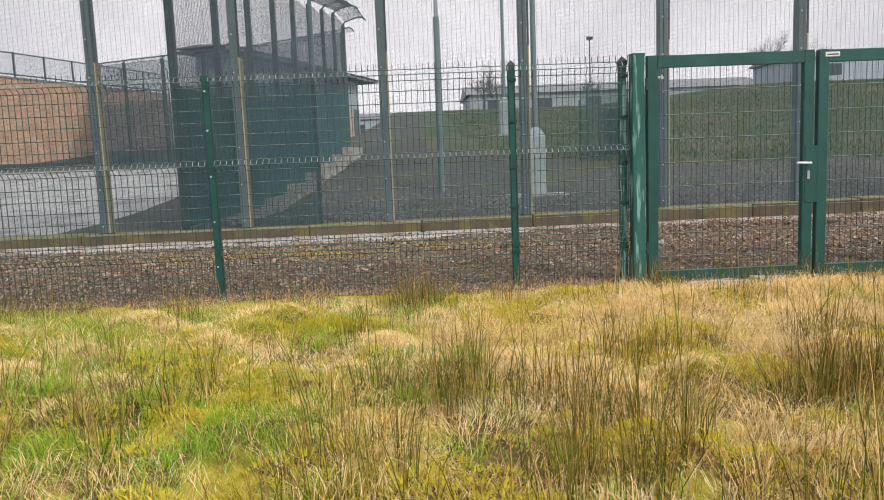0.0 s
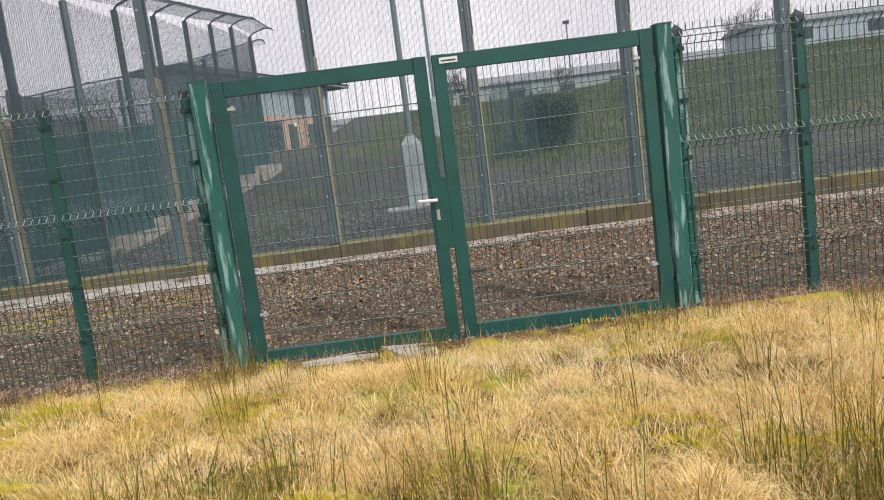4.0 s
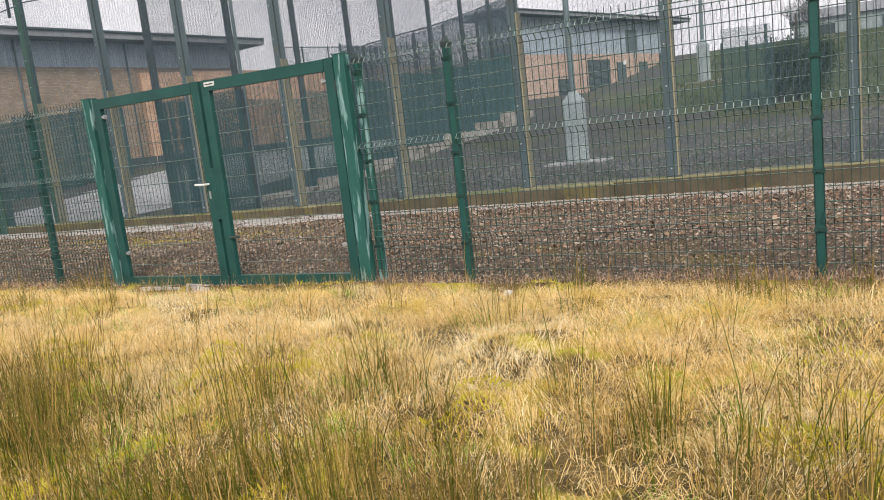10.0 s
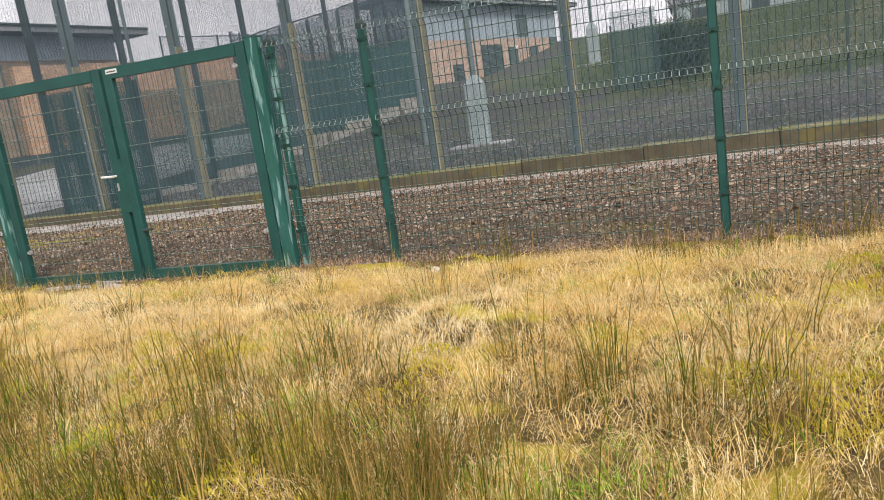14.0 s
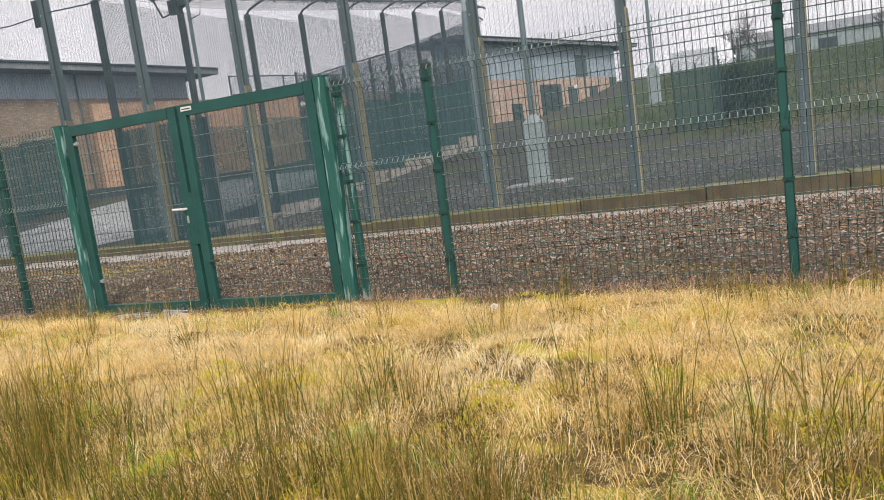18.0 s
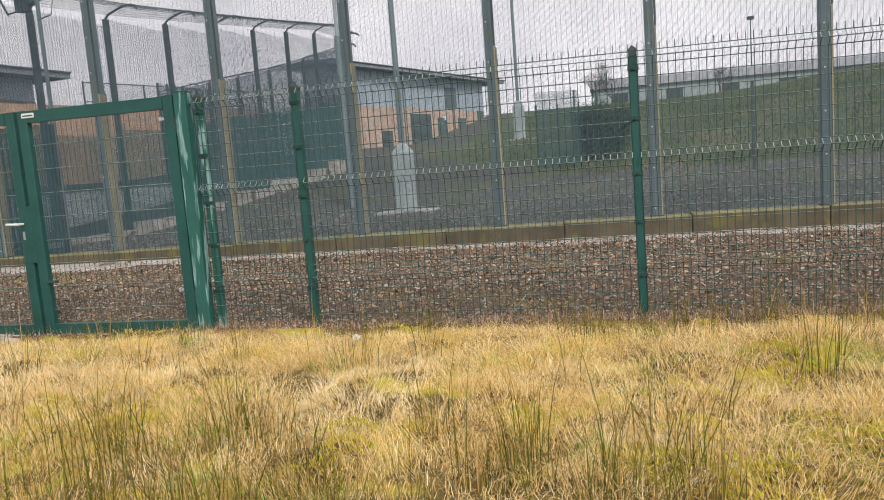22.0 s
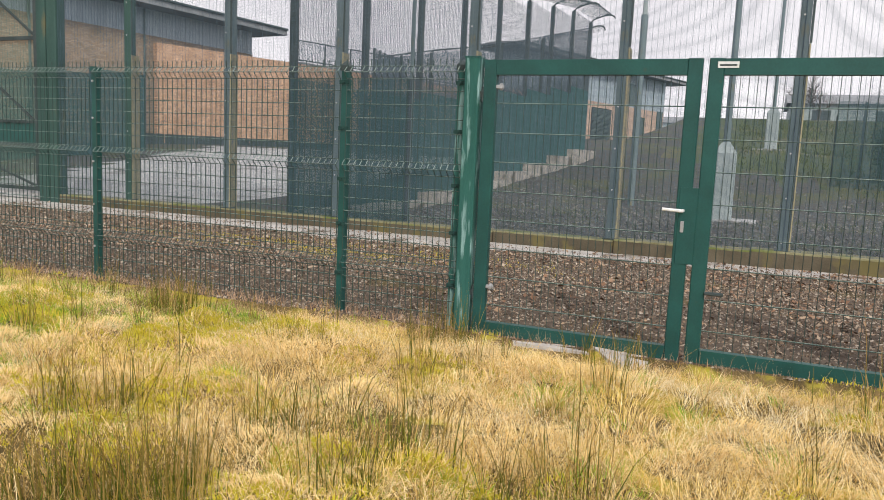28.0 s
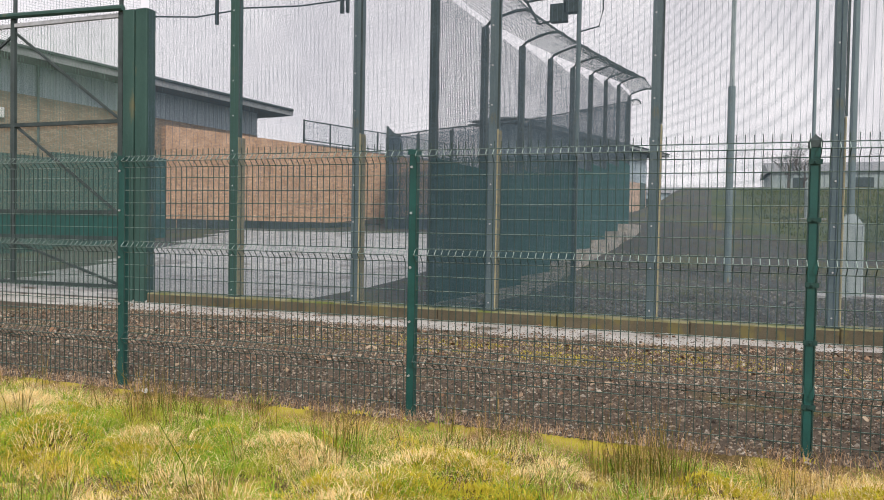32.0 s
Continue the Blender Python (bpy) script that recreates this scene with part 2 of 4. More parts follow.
FIELD = shade("mossy_thatch", (0.045, 0.032, 0.011), (0.22, 0.155, 0.055), 7.0, 0.95, 0, 0.7, 70, spots=(0.4, 0.34, 0.04), spot_at=0.57, spot_scale=2.4)
GRAVEL = shade("dark_gravel", (0.045, 0.034, 0.025), (0.125, 0.095, 0.068), 9, 0.9, 0, 0.8, 45, spots=(0.115, 0.09, 0.03), spot_at=0.63, spot_scale=0.7)
YARD = shade("grey_stone_yard", (0.03, 0.032, 0.03), (0.088, 0.086, 0.077), 7, 0.9, 0, 0.9, 20, spots=(0.07, 0.076, 0.036), spot_at=0.56, spot_scale=0.5)
HILL = shade("hill_grass", (0.036, 0.056, 0.022), (0.068, 0.09, 0.036), 0.35, 0.95, 0, 0.5, 9, spots=(0.1, 0.095, 0.05), spot_at=0.56, spot_scale=0.16)
FAR = shade("far_land", (0.07, 0.09, 0.06), (0.11, 0.13, 0.09), 0.05, 0.95, 0, 0, 1)
EARTH = shade("bare_earth", (0.07, 0.042, 0.02), (0.2, 0.12, 0.06), 18, 0.95, 0, 0.8, 60)
BARK = shade("dark_bark", (0.06, 0.05, 0.042), (0.12, 0.1, 0.085), 6, 0.9, 0, 0.4, 30)
NEEDLES = blades("conifer_leaf", [(0.022, 0.048, 0.03), (0.045, 0.08, 0.05), (0.03, 0.062, 0.034)])
STRAW = blades("dry_grass", [(0.84, 0.6, 0.26), (0.97, 0.79, 0.43), (0.64, 0.41, 0.13), (0.56, 0.39, 0.08), (0.93, 0.71, 0.37), (0.32, 0.2, 0.05), (0.98, 0.85, 0.53), (0.76, 0.5, 0.18), (0.9, 0.7, 0.34)], patch=(0.74, 0.54, 0.1), patch_at=0.6, patch_scale=1.8, thin=0.15)
PALE_STRAW = blades("bleached_straw", [(0.95, 0.82, 0.53), (0.99, 0.9, 0.66), (0.86, 0.69, 0.38), (0.97, 0.86, 0.58), (0.7, 0.52, 0.25)], thin=0.15)
GOLD_STRAW = blades("golden_straw", [(0.95, 0.73, 0.36), (0.98, 0.84, 0.49), (0.82, 0.57, 0.22), (0.93, 0.75, 0.38), (0.55, 0.36, 0.13)], thin=0.15)
BROWN = blades("brown_stem", [(0.42, 0.24, 0.12), (0.6, 0.4, 0.24), (0.3, 0.16, 0.08), (0.72, 0.52, 0.34), (0.5, 0.3, 0.17)], thin=0.1)
FRESH = blades("fresh_grass", [(0.17, 0.36, 0.02), (0.3, 0.48, 0.03), (0.46, 0.52, 0.06), (0.11, 0.27, 0.015), (0.23, 0.42, 0.025)], patch=(0.6, 0.55, 0.09), patch_at=0.6, patch_scale=2.6, thin=0.2)
HILLGRASS = blades("hill_blade", [(0.046, 0.076, 0.024), (0.078, 0.11, 0.038), (0.115, 0.12, 0.058), (0.054, 0.09, 0.03)])
RUSH = blades("soft_rush", [(0.06, 0.078, 0.006), (0.11, 0.12, 0.01), (0.045, 0.075, 0.006), (0.4, 0.26, 0.07), (0.075, 0.11, 0.008), (0.13, 0.105, 0.014), (0.6, 0.4, 0.15), (0.04, 0.052, 0.006)], tip=(0.24, 0.13, 0.035), tip_from=0.55)
MOSSY = blades("yellow_moss", [(0.5, 0.42, 0.03), (0.62, 0.52, 0.05), (0.42, 0.4, 0.04), (0.7, 0.55, 0.08)], thin=0.2)
LEAF = blades("dead_leaf", [(0.15, 0.085, 0.05), (0.24, 0.14, 0.085), (0.36, 0.26, 0.17), (0.45, 0.39, 0.31), (0.1, 0.06, 0.04), (0.3, 0.17, 0.1)])
GREY_PEBBLE = blades("grey_pebble", [(0.05, 0.05, 0.046), (0.1, 0.1, 0.092), (0.15, 0.146, 0.134), (0.22, 0.215, 0.2), (0.07, 0.068, 0.062)])
PEBBLE = blades("pebble", [(0.03, 0.023, 0.017), (0.075, 0.055, 0.038), (0.17, 0.13, 0.09), (0.36, 0.29, 0.22), (0.05, 0.036, 0.026), (0.46, 0.41, 0.34), (0.1, 0.072, 0.05), (0.038, 0.029, 0.022), (0.26, 0.18, 0.12), (0.06, 0.045, 0.034)])

# ---- building helpers ----
def ease(a, b, v):
    k = min(1.0, max(0.0, (v - a) / (b - a)))
    return k * k * (3 - 2 * k)


class Shape:
    """Collects boxes, tubes and sheets into one mesh."""

    def __init__(self):
        self.v, self.f, self.mi = [], [], []

    def add(self, verts, faces, slot=0):
        o = len(self.v)
        self.v += [tuple(p) for p in verts]
        self.f += [tuple(i + o for i in f) for f in faces]
        self.mi += [slot] * len(faces)
        return self

    def box(self, x0, x1, y0, y1, z0, z1, bevel=0.0, slot=0):
        if bevel:
            c = bevel
            ring = [(x0 + c, y0), (x1 - c, y0), (x1, y0 + c), (x1, y1 - c), (x1 - c, y1), (x0 + c, y1), (x0, y1 - c), (x0, y0 + c)]
            v = [(x, y, z0) for x, y in ring] + [(x, y, z1) for x, y in ring]
            f = [tuple(range(7, -1, -1)), tuple(range(8, 16))] + [(i, (i + 1) % 8, 8 + (i + 1) % 8, 8 + i) for i in range(8)]
            return self.add(v, f, slot)
        v = [(x, y, z) for z in (z0, z1) for x, y in ((x0, y0), (x1, y0), (x1, y1), (x0, y1))]
        return self.add(v, [(3, 2, 1, 0), (4, 5, 6, 7), (0, 1, 5, 4), (1, 2, 6, 5), (2, 3, 7, 6), (3, 0, 4, 7)], slot)

    def tube(self, pts, r, sides=4, r1=None, slot=0):
        pts = [Vector(p) for p in pts]
        r1 = r if r1 is None else r1
        rings = []
        for i, p in enumerate(pts):
            d = (pts[min(i + 1, len(pts) - 1)] - pts[max(i - 1, 0)]).normalized()
            a = d.cross(Vector((0, 0, 1)) if abs(d.z) < 0.9 else Vector((1, 0, 0))).normalized()
            b = d.cross(a)
            rr = r + (r1 - r) * i / max(1, len(pts) - 1)
            rings.append([p + rr * (math.cos(k) * a + math.sin(k) * b) for k in (2 * math.pi * (j + 0.5) / sides for j in range(sides))])
        v = [p for ring in rings for p in ring]
        f = [(i * sides + j, i * sides + (j + 1) % sides, (i + 1) * sides + (j + 1) % sides, (i + 1) * sides + j) for i in range(len(pts) - 1) for j in range(sides)]
        n = (len(pts) - 1) * sides
        f += [tuple(range(sides - 1, -1, -1)), tuple(range(n, n + sides))]
        return self.add(v, f, slot)

    def mesh(self, name, *mats, smooth=False):
        me = bpy.data.meshes.new(name)
        me.from_pydata(self.v, [], self.f)
        for m in mats:
            me.materials.append(m)
        if len(mats) > 1:
            me.polygons.foreach_set("material_index", self.mi)
        if smooth:
            me.polygons.foreach_set("use_smooth", [True] * len(me.polygons))
        me.update()
        return me


def part(name, shape, material, parent=None, label="", at=None):
    """One mesh object, under a thing or under a part; shape is a Shape or mesh data that repeats share."""
    me = shape if isinstance(shape, bpy.types.Mesh) else shape.mesh(name, material)
    ob = new(name, me)
    if at is not None:
        ob.matrix_basis = at
    if parent is not None:
        ob.parent = parent
    if label:
        ob["label"] = label
    return ob


def thing(name, at, label, category, group="", kind=""):
    e = new(name)
    e.empty_display_size = 0.1
    e.matrix_basis = at
    return tagged(e, label, category, group, kind)


# ---- ground ----
FENCE_Y, WALL_Y = 6.66, 12.76


def ground_z(x, y):
    if y < 12.78:
        z = 0.03 * noise.noise((x * 0.8, y * 0.8, 1.0)) + 0.02 * noise.noise((x * 2.3, y * 2.3, 5.0))
        if y < 6.5:
            z += 0.005 + 0.1 * abs(noise.noise((x * 1.7, y * 1.9, 7.0))) * ease(6.5, 5.6, y) - 0.06 * ease(5.3, 6.2, y)
            z += 0.09 * max(0.0, noise.noise((x * 2.4, y * 2.9, 17.0))) * ease(6.45, 5.9, y)
        else:
            z = 0.4 * z - 0.012 * (y - 6.5)
        return z
    left = 0.06 + 1.2 * ease(13.5, 34, y) + 1.7 * ease(34, 60, y)
    mid = 0.06 + 1.95 * ease(20, 35, y) + 0.7 * ease(35, 60, y) + 1.0 * ease(55, 90, y)
    right = 0.08 + 0.5 * ease(14, 25, y) + 4.6 * min(1.0, max(0.0, (y - 25) / 40)) - 0.6 * ease(62, 90, y)
    right += 1.3 * ease(14, 32, x) * ease(20, 50, y)
    bank = 0.06 + 1.42 * min(1.0, max(0.0, (y - 17.8) / 15.0)) + 0.4 * ease(31, 36, y) + 1.0 * ease(33, 60, y) + 1.0 * ease(55, 90, y)
    c = ease(0.6, -2.2, x)
    mid = c * bank + (1 - c) * mid
    k = ease(33, 48, y)
    a, b = ease(-3.9, -6.5, x), (1 - k) * ease(4.5, 11.0, x) + k * ease(-4.6, -0.8, x)
    z = (a * left + (1 - a) * mid) * (1 - b) + b * right
    z += 0.05 * noise.noise((x * 0.5, y * 0.5, 9.0)) * ease(13, 20, y)
    if y > 90:
        z += 3.0 * ease(100, 900, y) + 12 * ease(600, 2500, y) * (0.5 + noise.noise((x * 0.002, y * 0.002, 3.0)))
    return z


def zone(x, y):
    w = noise.noise((x * 1.1, y * 1.1, 2.0))
    if y < 6.52 + 0.12 * w:
        return 0
    if y < 11.85 - 0.45 * ease(3.5, 0.5, x) + 0.35 * w + 0.3 * noise.noise((x * 0.3, 4.0, 8.0)):
        return 1
    if y < 12.9:
        return 6
    if y > 75 or abs(x) > 70:
        return 5
    if x < -5.9 and x > -13.5 - (y - 13) * 0.35 and y < 31:
        return 2
    if x < 1.0 or y < 24 + 1.5 * w + max(0.0, 9 - x) * 0.8:
        return 3
    return 4


def spread(bands):
    out = []
    for a, b, s in bands:
        out += list(np.arange(a, b - 1e-6, s))
    return out


xs = spread([(-3000, -400, 520), (-400, -80, 40), (-80, -30, 5), (-30, -10, 1.0), (-10, -6, 0.25), (-6, 12, 0.12), (12, 20, 0.25), (20, 40, 1.0), (40, 80, 5), (80, 400, 40), (400, 3001, 520)])
ys = spread([(-3000, -400, 520), (-400, -60, 40), (-60, -10, 5), (-10, -2, 1.0), (-2, 1.6, 0.2), (1.6, 6.64, 0.12), (6.64, 14, 0.2), (14, 40, 0.8), (40, 80, 3), (80, 400, 20), (400, 4001, 300)])
gv = [(x, y, ground_z(x, y)) for y in ys for x in xs]
nx = len(xs)
gf, gm = [], []
for j in range(len(ys) - 1):
    for i in range(nx - 1):
        gf.append((j * nx + i, j * nx + i + 1, (j + 1) * nx + i + 1, (j + 1) * nx + i))
        gm.append(zone((xs[i] + xs[i + 1]) / 2, (ys[j] + ys[j + 1]) / 2))
gme = bpy.data.meshes.new("ground")
gme.from_pydata(gv, [], gf)
for m in (FIELD, GRAVEL, PALE, YARD, HILL, FAR, STRIP):
    gme.materials.append(m)
gme.polygons.foreach_set("material_index", gm)
gme.polygons.foreach_set("use_smooth", [True] * len(gf))
gme.update()
tagged(new("ground", gme), "rough field, dark gravel strip, stone yard and green hill", "ground", kind="structure")

# ---- outer fence of folded wire panels ----
PANEL_H, FOLDS = 1.885, (0.32, 1.06, 1.745)


def folded(z):
    """How far the wire stands out from the panel's plane at a height."""
    for f in FOLDS:
        if f <= z <= f + 0.09:
            return -0.045 * (1 - abs(z - f - 0.045) / 0.045)
    return 0.0


def wire_panel(width, name):
    s = Shape()
    heights = sorted({0.02, PANEL_H} | {f + d for f in FOLDS for d in (0, 0.045, 0.09) if f + d < PANEL_H})
    n = max(2, round(width / 0.05))
    for i in range(n + 1):
        x = -width / 2 + width * i / n
        s.tube([(x, folded(z), z) for z in heights], 0.0034, 4)
        # Pale pieces on the up-facing fold slopes paint the sky's highlight.
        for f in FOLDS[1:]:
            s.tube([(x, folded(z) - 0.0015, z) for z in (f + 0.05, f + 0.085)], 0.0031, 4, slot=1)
    rows = [z for z in np.arange(0.06, 1.82, 0.1) if not any(f - 0.03 < z < f + 0.12 for f in FOLDS)]
    rows += [f + d for f in FOLDS for d in (0, 0.045, 0.09) if f + d < PANEL_H]
    for z in rows:
        s.tube([(-width / 2, folded(z) + 0.005, z), (width / 2, folded(z) + 0.005, z)], 0.0034, 4)
        # A thin pale line along the top stands in for top light.
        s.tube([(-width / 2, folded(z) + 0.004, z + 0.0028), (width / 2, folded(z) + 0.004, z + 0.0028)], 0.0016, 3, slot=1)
    return s.mesh(name, WIRE, WIRE_GLINT)


def fence_post(parent, x, y, h=1.86, w=0.06, mat=None, bolts=False, flat=False):
    p = part("post", Shape().box(x - w / 2, x + w / 2, y - w / 2, y + w / 2, -0.1, h, 0.006), mat or GREEN, parent)
    c = w / 2 + 0.006
    cap = Shape().box(x - c, x + c, y - c, y + c, h - 0.035, h + 0.004)
    cap.add([(x - c, y - c, h + 0.004), (x + c, y - c, h + 0.004), (x + c, y + c, h + 0.004), (x - c, y + c, h + 0.004), (x, y, h + (0.008 if flat else 0.045))], [(0, 1, 4), (1, 2, 4), (2, 3, 4), (3, 0, 4)])
    part("post_cap", cap, GREEN if flat else DARK_GALV, p, "flat green cap" if flat else "dark weathered pyramid cap")
    if bolts:
        for z in (0.28, 0.66, 1.04, 1.42, 1.74):
            part("bolt", Shape().tube([(x - 0.008, y - w / 2 - 0.012, z), (x - 0.008, y - w / 2, z)], 0.009, 6), STEEL, p, "bright steel bolt head")
        return p
    for z in (0.3, 0.68, 1.02, 1.4, 1.74):
        part("clamp", Shape().box(x - w / 2 - 0.008, x + w / 2 + 0.008, y - w / 2 - 0.009, y - w / 2 + 0.004, z - 0.014, z + 0.014).tube([(x, y - w / 2 - 0.02, z), (x, y - w / 2, z)], 0.008, 6), RUST, p)
    return p


P252 = wire_panel(2.46, "wire_panel_full")
lines = {"west": [-11.31, -8.79, -6.27, -3.75, -1.2, 1.325], "east": [6.36, 8.88, 11.4, 13.92, 16.44, 18.96]}
for side, posts in lines.items():
    fence = thing("wire_mesh_fence", pose(0, 0, 0), "green folded wire mesh fence with pyramid-capped square posts", "fence", "perimeter fence")
    for x in posts:
        fence_post(fence, x, FENCE_Y, bolts=x < 0, flat=x < 0)
    for a, b in zip(posts, posts[1:]):
        part("wire_panel", P252, WIRE, fence, at=pose((a + b) / 2, FENCE_Y - 0.034, 0.02))["kind"] = "stuff"
    if side == "west":
        fence_post(fence, 2.262, FENCE_Y, 1.86, mat=GREEN_WORN)
        part("wire_panel", wire_panel(0.95, "wire_panel_gate_west"), WIRE, fence, at=pose(1.825, FENCE_Y - 0.036, 0.02))["kind"] = "stuff"
    else:
        fence_post(fence, 5.54, FENCE_Y, 1.86, mat=GREEN_WORN)
        part("wire_panel", wire_panel(0.83, "wire_panel_gate_east"), WIRE, fence, at=pose(5.915, FENCE_Y - 0.036, 0.02))["kind"] = "stuff"

# ---- double gate ----
GY = 6.6
gate = thing("double_gate", pose(0, 0, 0), "closed green steel double gate with mesh infill and lever handle", "gate")
for x0, x1 in ((2.315, 2.425), (5.375, 5.48)):
    gp = part("gate_post", Shape().box(x0, x1, GY - 0.05, GY + 0.05, -0.15, 1.9, 0.008), GREEN_WORN, gate, "weathered green gate post with pale scuffs")
    part("post_cap", Shape().box(x0 - 0.002, x1 + 0.002, GY - 0.052, GY + 0.052, 1.9, 1.912), GREEN, gp)


def leaf(x0, x1, lock_right):
    lf = part("gate_leaf", Shape().box(x0, x0 + 0.09, GY - 0.03, GY + 0.03, -0.015, 1.89, 0.006).box(x1 - 0.09, x1, GY - 0.03, GY + 0.03, -0.015, 1.89, 0.006).box(x0 + 0.09, x1 - 0.09, GY - 0.03, GY + 0.03, 1.79, 1.887).box(x0 + 0.09, x1 - 0.09, GY - 0.03, GY + 0.03, -0.012, 0.08), GREEN, gate)
    s = Shape()
    w0, w1 = x0 + 0.085, x1 - 0.085
    n = round((w1 - w0) / 0.05)
    for i in range(n + 1):
        x = w0 + (w1 - w0) * i / n
        s.tube([(x, GY + 0.012, 0.06), (x, GY + 0.012, 1.82)], 0.0025, 3)
    # Pale strips on the level wires: highlight from above, put in as colour.
    glint = Shape()
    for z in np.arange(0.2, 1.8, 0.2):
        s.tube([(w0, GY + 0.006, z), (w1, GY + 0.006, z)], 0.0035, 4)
        glint.tube([(w0, GY + 0.005, z + 0.003), (w1, GY + 0.005, z + 0.003)], 0.0019, 3)
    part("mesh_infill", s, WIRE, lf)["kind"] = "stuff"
    part("wire_top_glint", glint, WIRE_GLINT, lf)["kind"] = "stuff"
    hx = x0 if lock_right else x1
    for z in (0.28, 1.66):
        part("hinge", Shape().tube([(hx, GY - 0.01, z - 0.05), (hx, GY - 0.01, z + 0.05)], 0.018, 8).box(hx - 0.04, hx + 0.04, GY - 0.022, GY + 0.002, z - 0.02, z + 0.02), DARK_GALV, lf)
        bx = x0 + 0.09 if lock_right else x1 - 0.09
        d = 0.05 if lock_right else -0.05
        part("hinge_bolt", Shape().tube([(bx, GY - 0.01, z + 0.05), (bx + d, GY - 0.01, z + 0.05)], 0.014, 6).tube([(bx + d * 0.5, GY - 0.01, z + 0.05), (bx + d * 0.85, GY - 0.01, z + 0.05)], 0.024, 6), STEEL, lf)
    return lf


west = leaf(2.45, 3.865, True)
east = leaf(3.9, 5.355, False)
lock = part("lock_case", Shape().box(3.79, 3.905, GY - 0.036, GY + 0.036, 0.62, 1.1, 0.006), GREEN, west)
part("lever_handle", Shape().tube([(3.82, GY - 0.036, 0.955), (3.82, GY - 0.085, 0.955), (3.7, GY - 0.085, 0.96)], 0.011, 8), WHITE, west, "pale worn lever handle")
part("keyhole_plate", Shape().box(3.812, 3.832, GY - 0.042, GY - 0.036, 0.82, 0.89), STEEL, west)
rag = thing("concrete_fragment", pose(3.3, 6.46, -0.035), "broken grey concrete slab lying under the gate", "rubble")
part("slab_piece", Shape().add([(-0.55, 0.12, 0.02), (-0.1, 0.12, 0.03), (0.02, 0.02, 0.02), (-0.5, 0.0, 0.03), (-0.55, 0.12, -0.06), (-0.1, 0.12, -0.06), (0.02, 0.02, -0.06), (-0.5, 0.0, -0.06)], [(3, 2, 1, 0), (4, 5, 6, 7), (0, 1, 5, 4), (1, 2, 6, 5), (2, 3, 7, 6), (3, 0, 4, 7)]), STRIP, rag)
part("slab_piece", Shape().add([(0.02, 0.1, 0.05), (0.38, 0.1, 0.03), (0.42, -0.1, -0.01), (0.2, -0.08, 0.0), (0.02, 0.1, -0.06), (0.38, 0.1, -0.06), (0.42, -0.1, -0.06), (0.2, -0.08, -0.06)], [(3, 2, 1, 0), (4, 5, 6, 7), (0, 1, 5, 4), (1, 2, 6, 5), (2, 3, 7, 6), (3, 0, 4, 7)]), STRIP, rag)
part("drop_bolt", Shape().tube([(3.99, GY - 0.045, 0.45), (4.1, GY - 0.045, 0.45)], 0.012, 6), DARK_GALV, east)
sign = part("maker_plate", Shape().box(3.95, 4.07, GY - 0.036, GY - 0.031, 1.83, 1.868), WHITE, east, "small white maker's plate")
part("plate_print", Shape().box(3.962, 4.058, GY - 0.038, GY - 0.0362, 1.842, 1.852), DARK_GALV, sign)

# ---- tall anti-climb fence on a concrete kerb ----
TALL = 5.5


def kerb_z(x):
    """Top of the kerb: level in the west, rising gently to the east."""
    return 0.1 + 0.009 * max(0.0, x)




def fine_mesh(width, height, pitch_x=0.0762, pitch_z=0.0127, r=0.0023, name="fine_mesh", mat=None):
    """A welded panel of upright and level wires; its foot is at z 0."""
    s = Shape()
    n = max(1, round(width / pitch_x))
    for i in range(n + 1):
        x = -width / 2 + width * i / n
        s.tube([(x, 0, 0), (x, 0, height)], r, 3)
    for k in range(int(height / pitch_z) + 1):
        z = k * pitch_z
        s.tube([(-width / 2, 0.004, z), (width / 2, 0.004, z)], r * 0.8, 3)
    return s.mesh(name, mat or MESH)


tall_posts = [-6.97, -4.65, -2.35, 0.02, 2.33, 4.65, 6.96, 9.32, 11.66, 14.0, 16.34, 18.68, 21.02]
tall = thing("security_fence", pose(0, 0, 0), "tall anti-climb mesh fence on a mossy concrete kerb", "fence", "security fence")
post_mesh = Shape().box(-0.065, 0.065, -0.05, 0.14, -0.05, TALL, 0.006).mesh("tall_post", GALV)
post_green = Shape().box(-0.09, 0.09, -0.06, 0.06, -0.05, TALL, 0.006).mesh("tall_post_green", PILLAR)
bar_mesh = Shape().box(0.068, 0.092, -0.058, 0.145, 0.0, 2.75, 0.003).mesh("clamp_bar", LICHEN)
bar_up = Shape().box(0.068, 0.1, -0.058, -0.038, 2.76, TALL, 0.003).mesh("clamp_bar_upper", DARK_GALV)
bolt_mesh = Shape().tube([(0, -0.066, 0), (0, -0.049, 0)], 0.013, 6).mesh("bolt", STEEL)
foot_mesh = Shape().box(-0.1, 0.1, -0.09, 0.08, -0.006, 0.012).mesh("foot_plate", DARK_GALV)
for k, x in enumerate(tall_posts):
    p = part("post", post_green if x < -6 else post_mesh, GALV, tall, at=pose(x, WALL_Y, kerb_z(x)))
    part("clamp_bar", bar_mesh, LICHEN, p, "lichen-covered clamp bar")
    part("clamp_bar", bar_up, DARK_GALV, p)
    part("foot_plate", foot_mesh, DARK_GALV, p)
    for z in np.arange(0.12, 5.3, 0.6):
        part("bolt", bolt_mesh, STEEL, p, at=pose(-0.02, 0, z))
fm = fine_mesh(2.32, TALL, name="anti_climb_panel")
for a, b in zip(tall_posts, tall_posts[1:]):
    part("mesh_panel", fm, MESH, tall, at=pose((a + b) / 2, WALL_Y - 0.06, kerb_z((a + b) / 2)))["kind"] = "stuff"
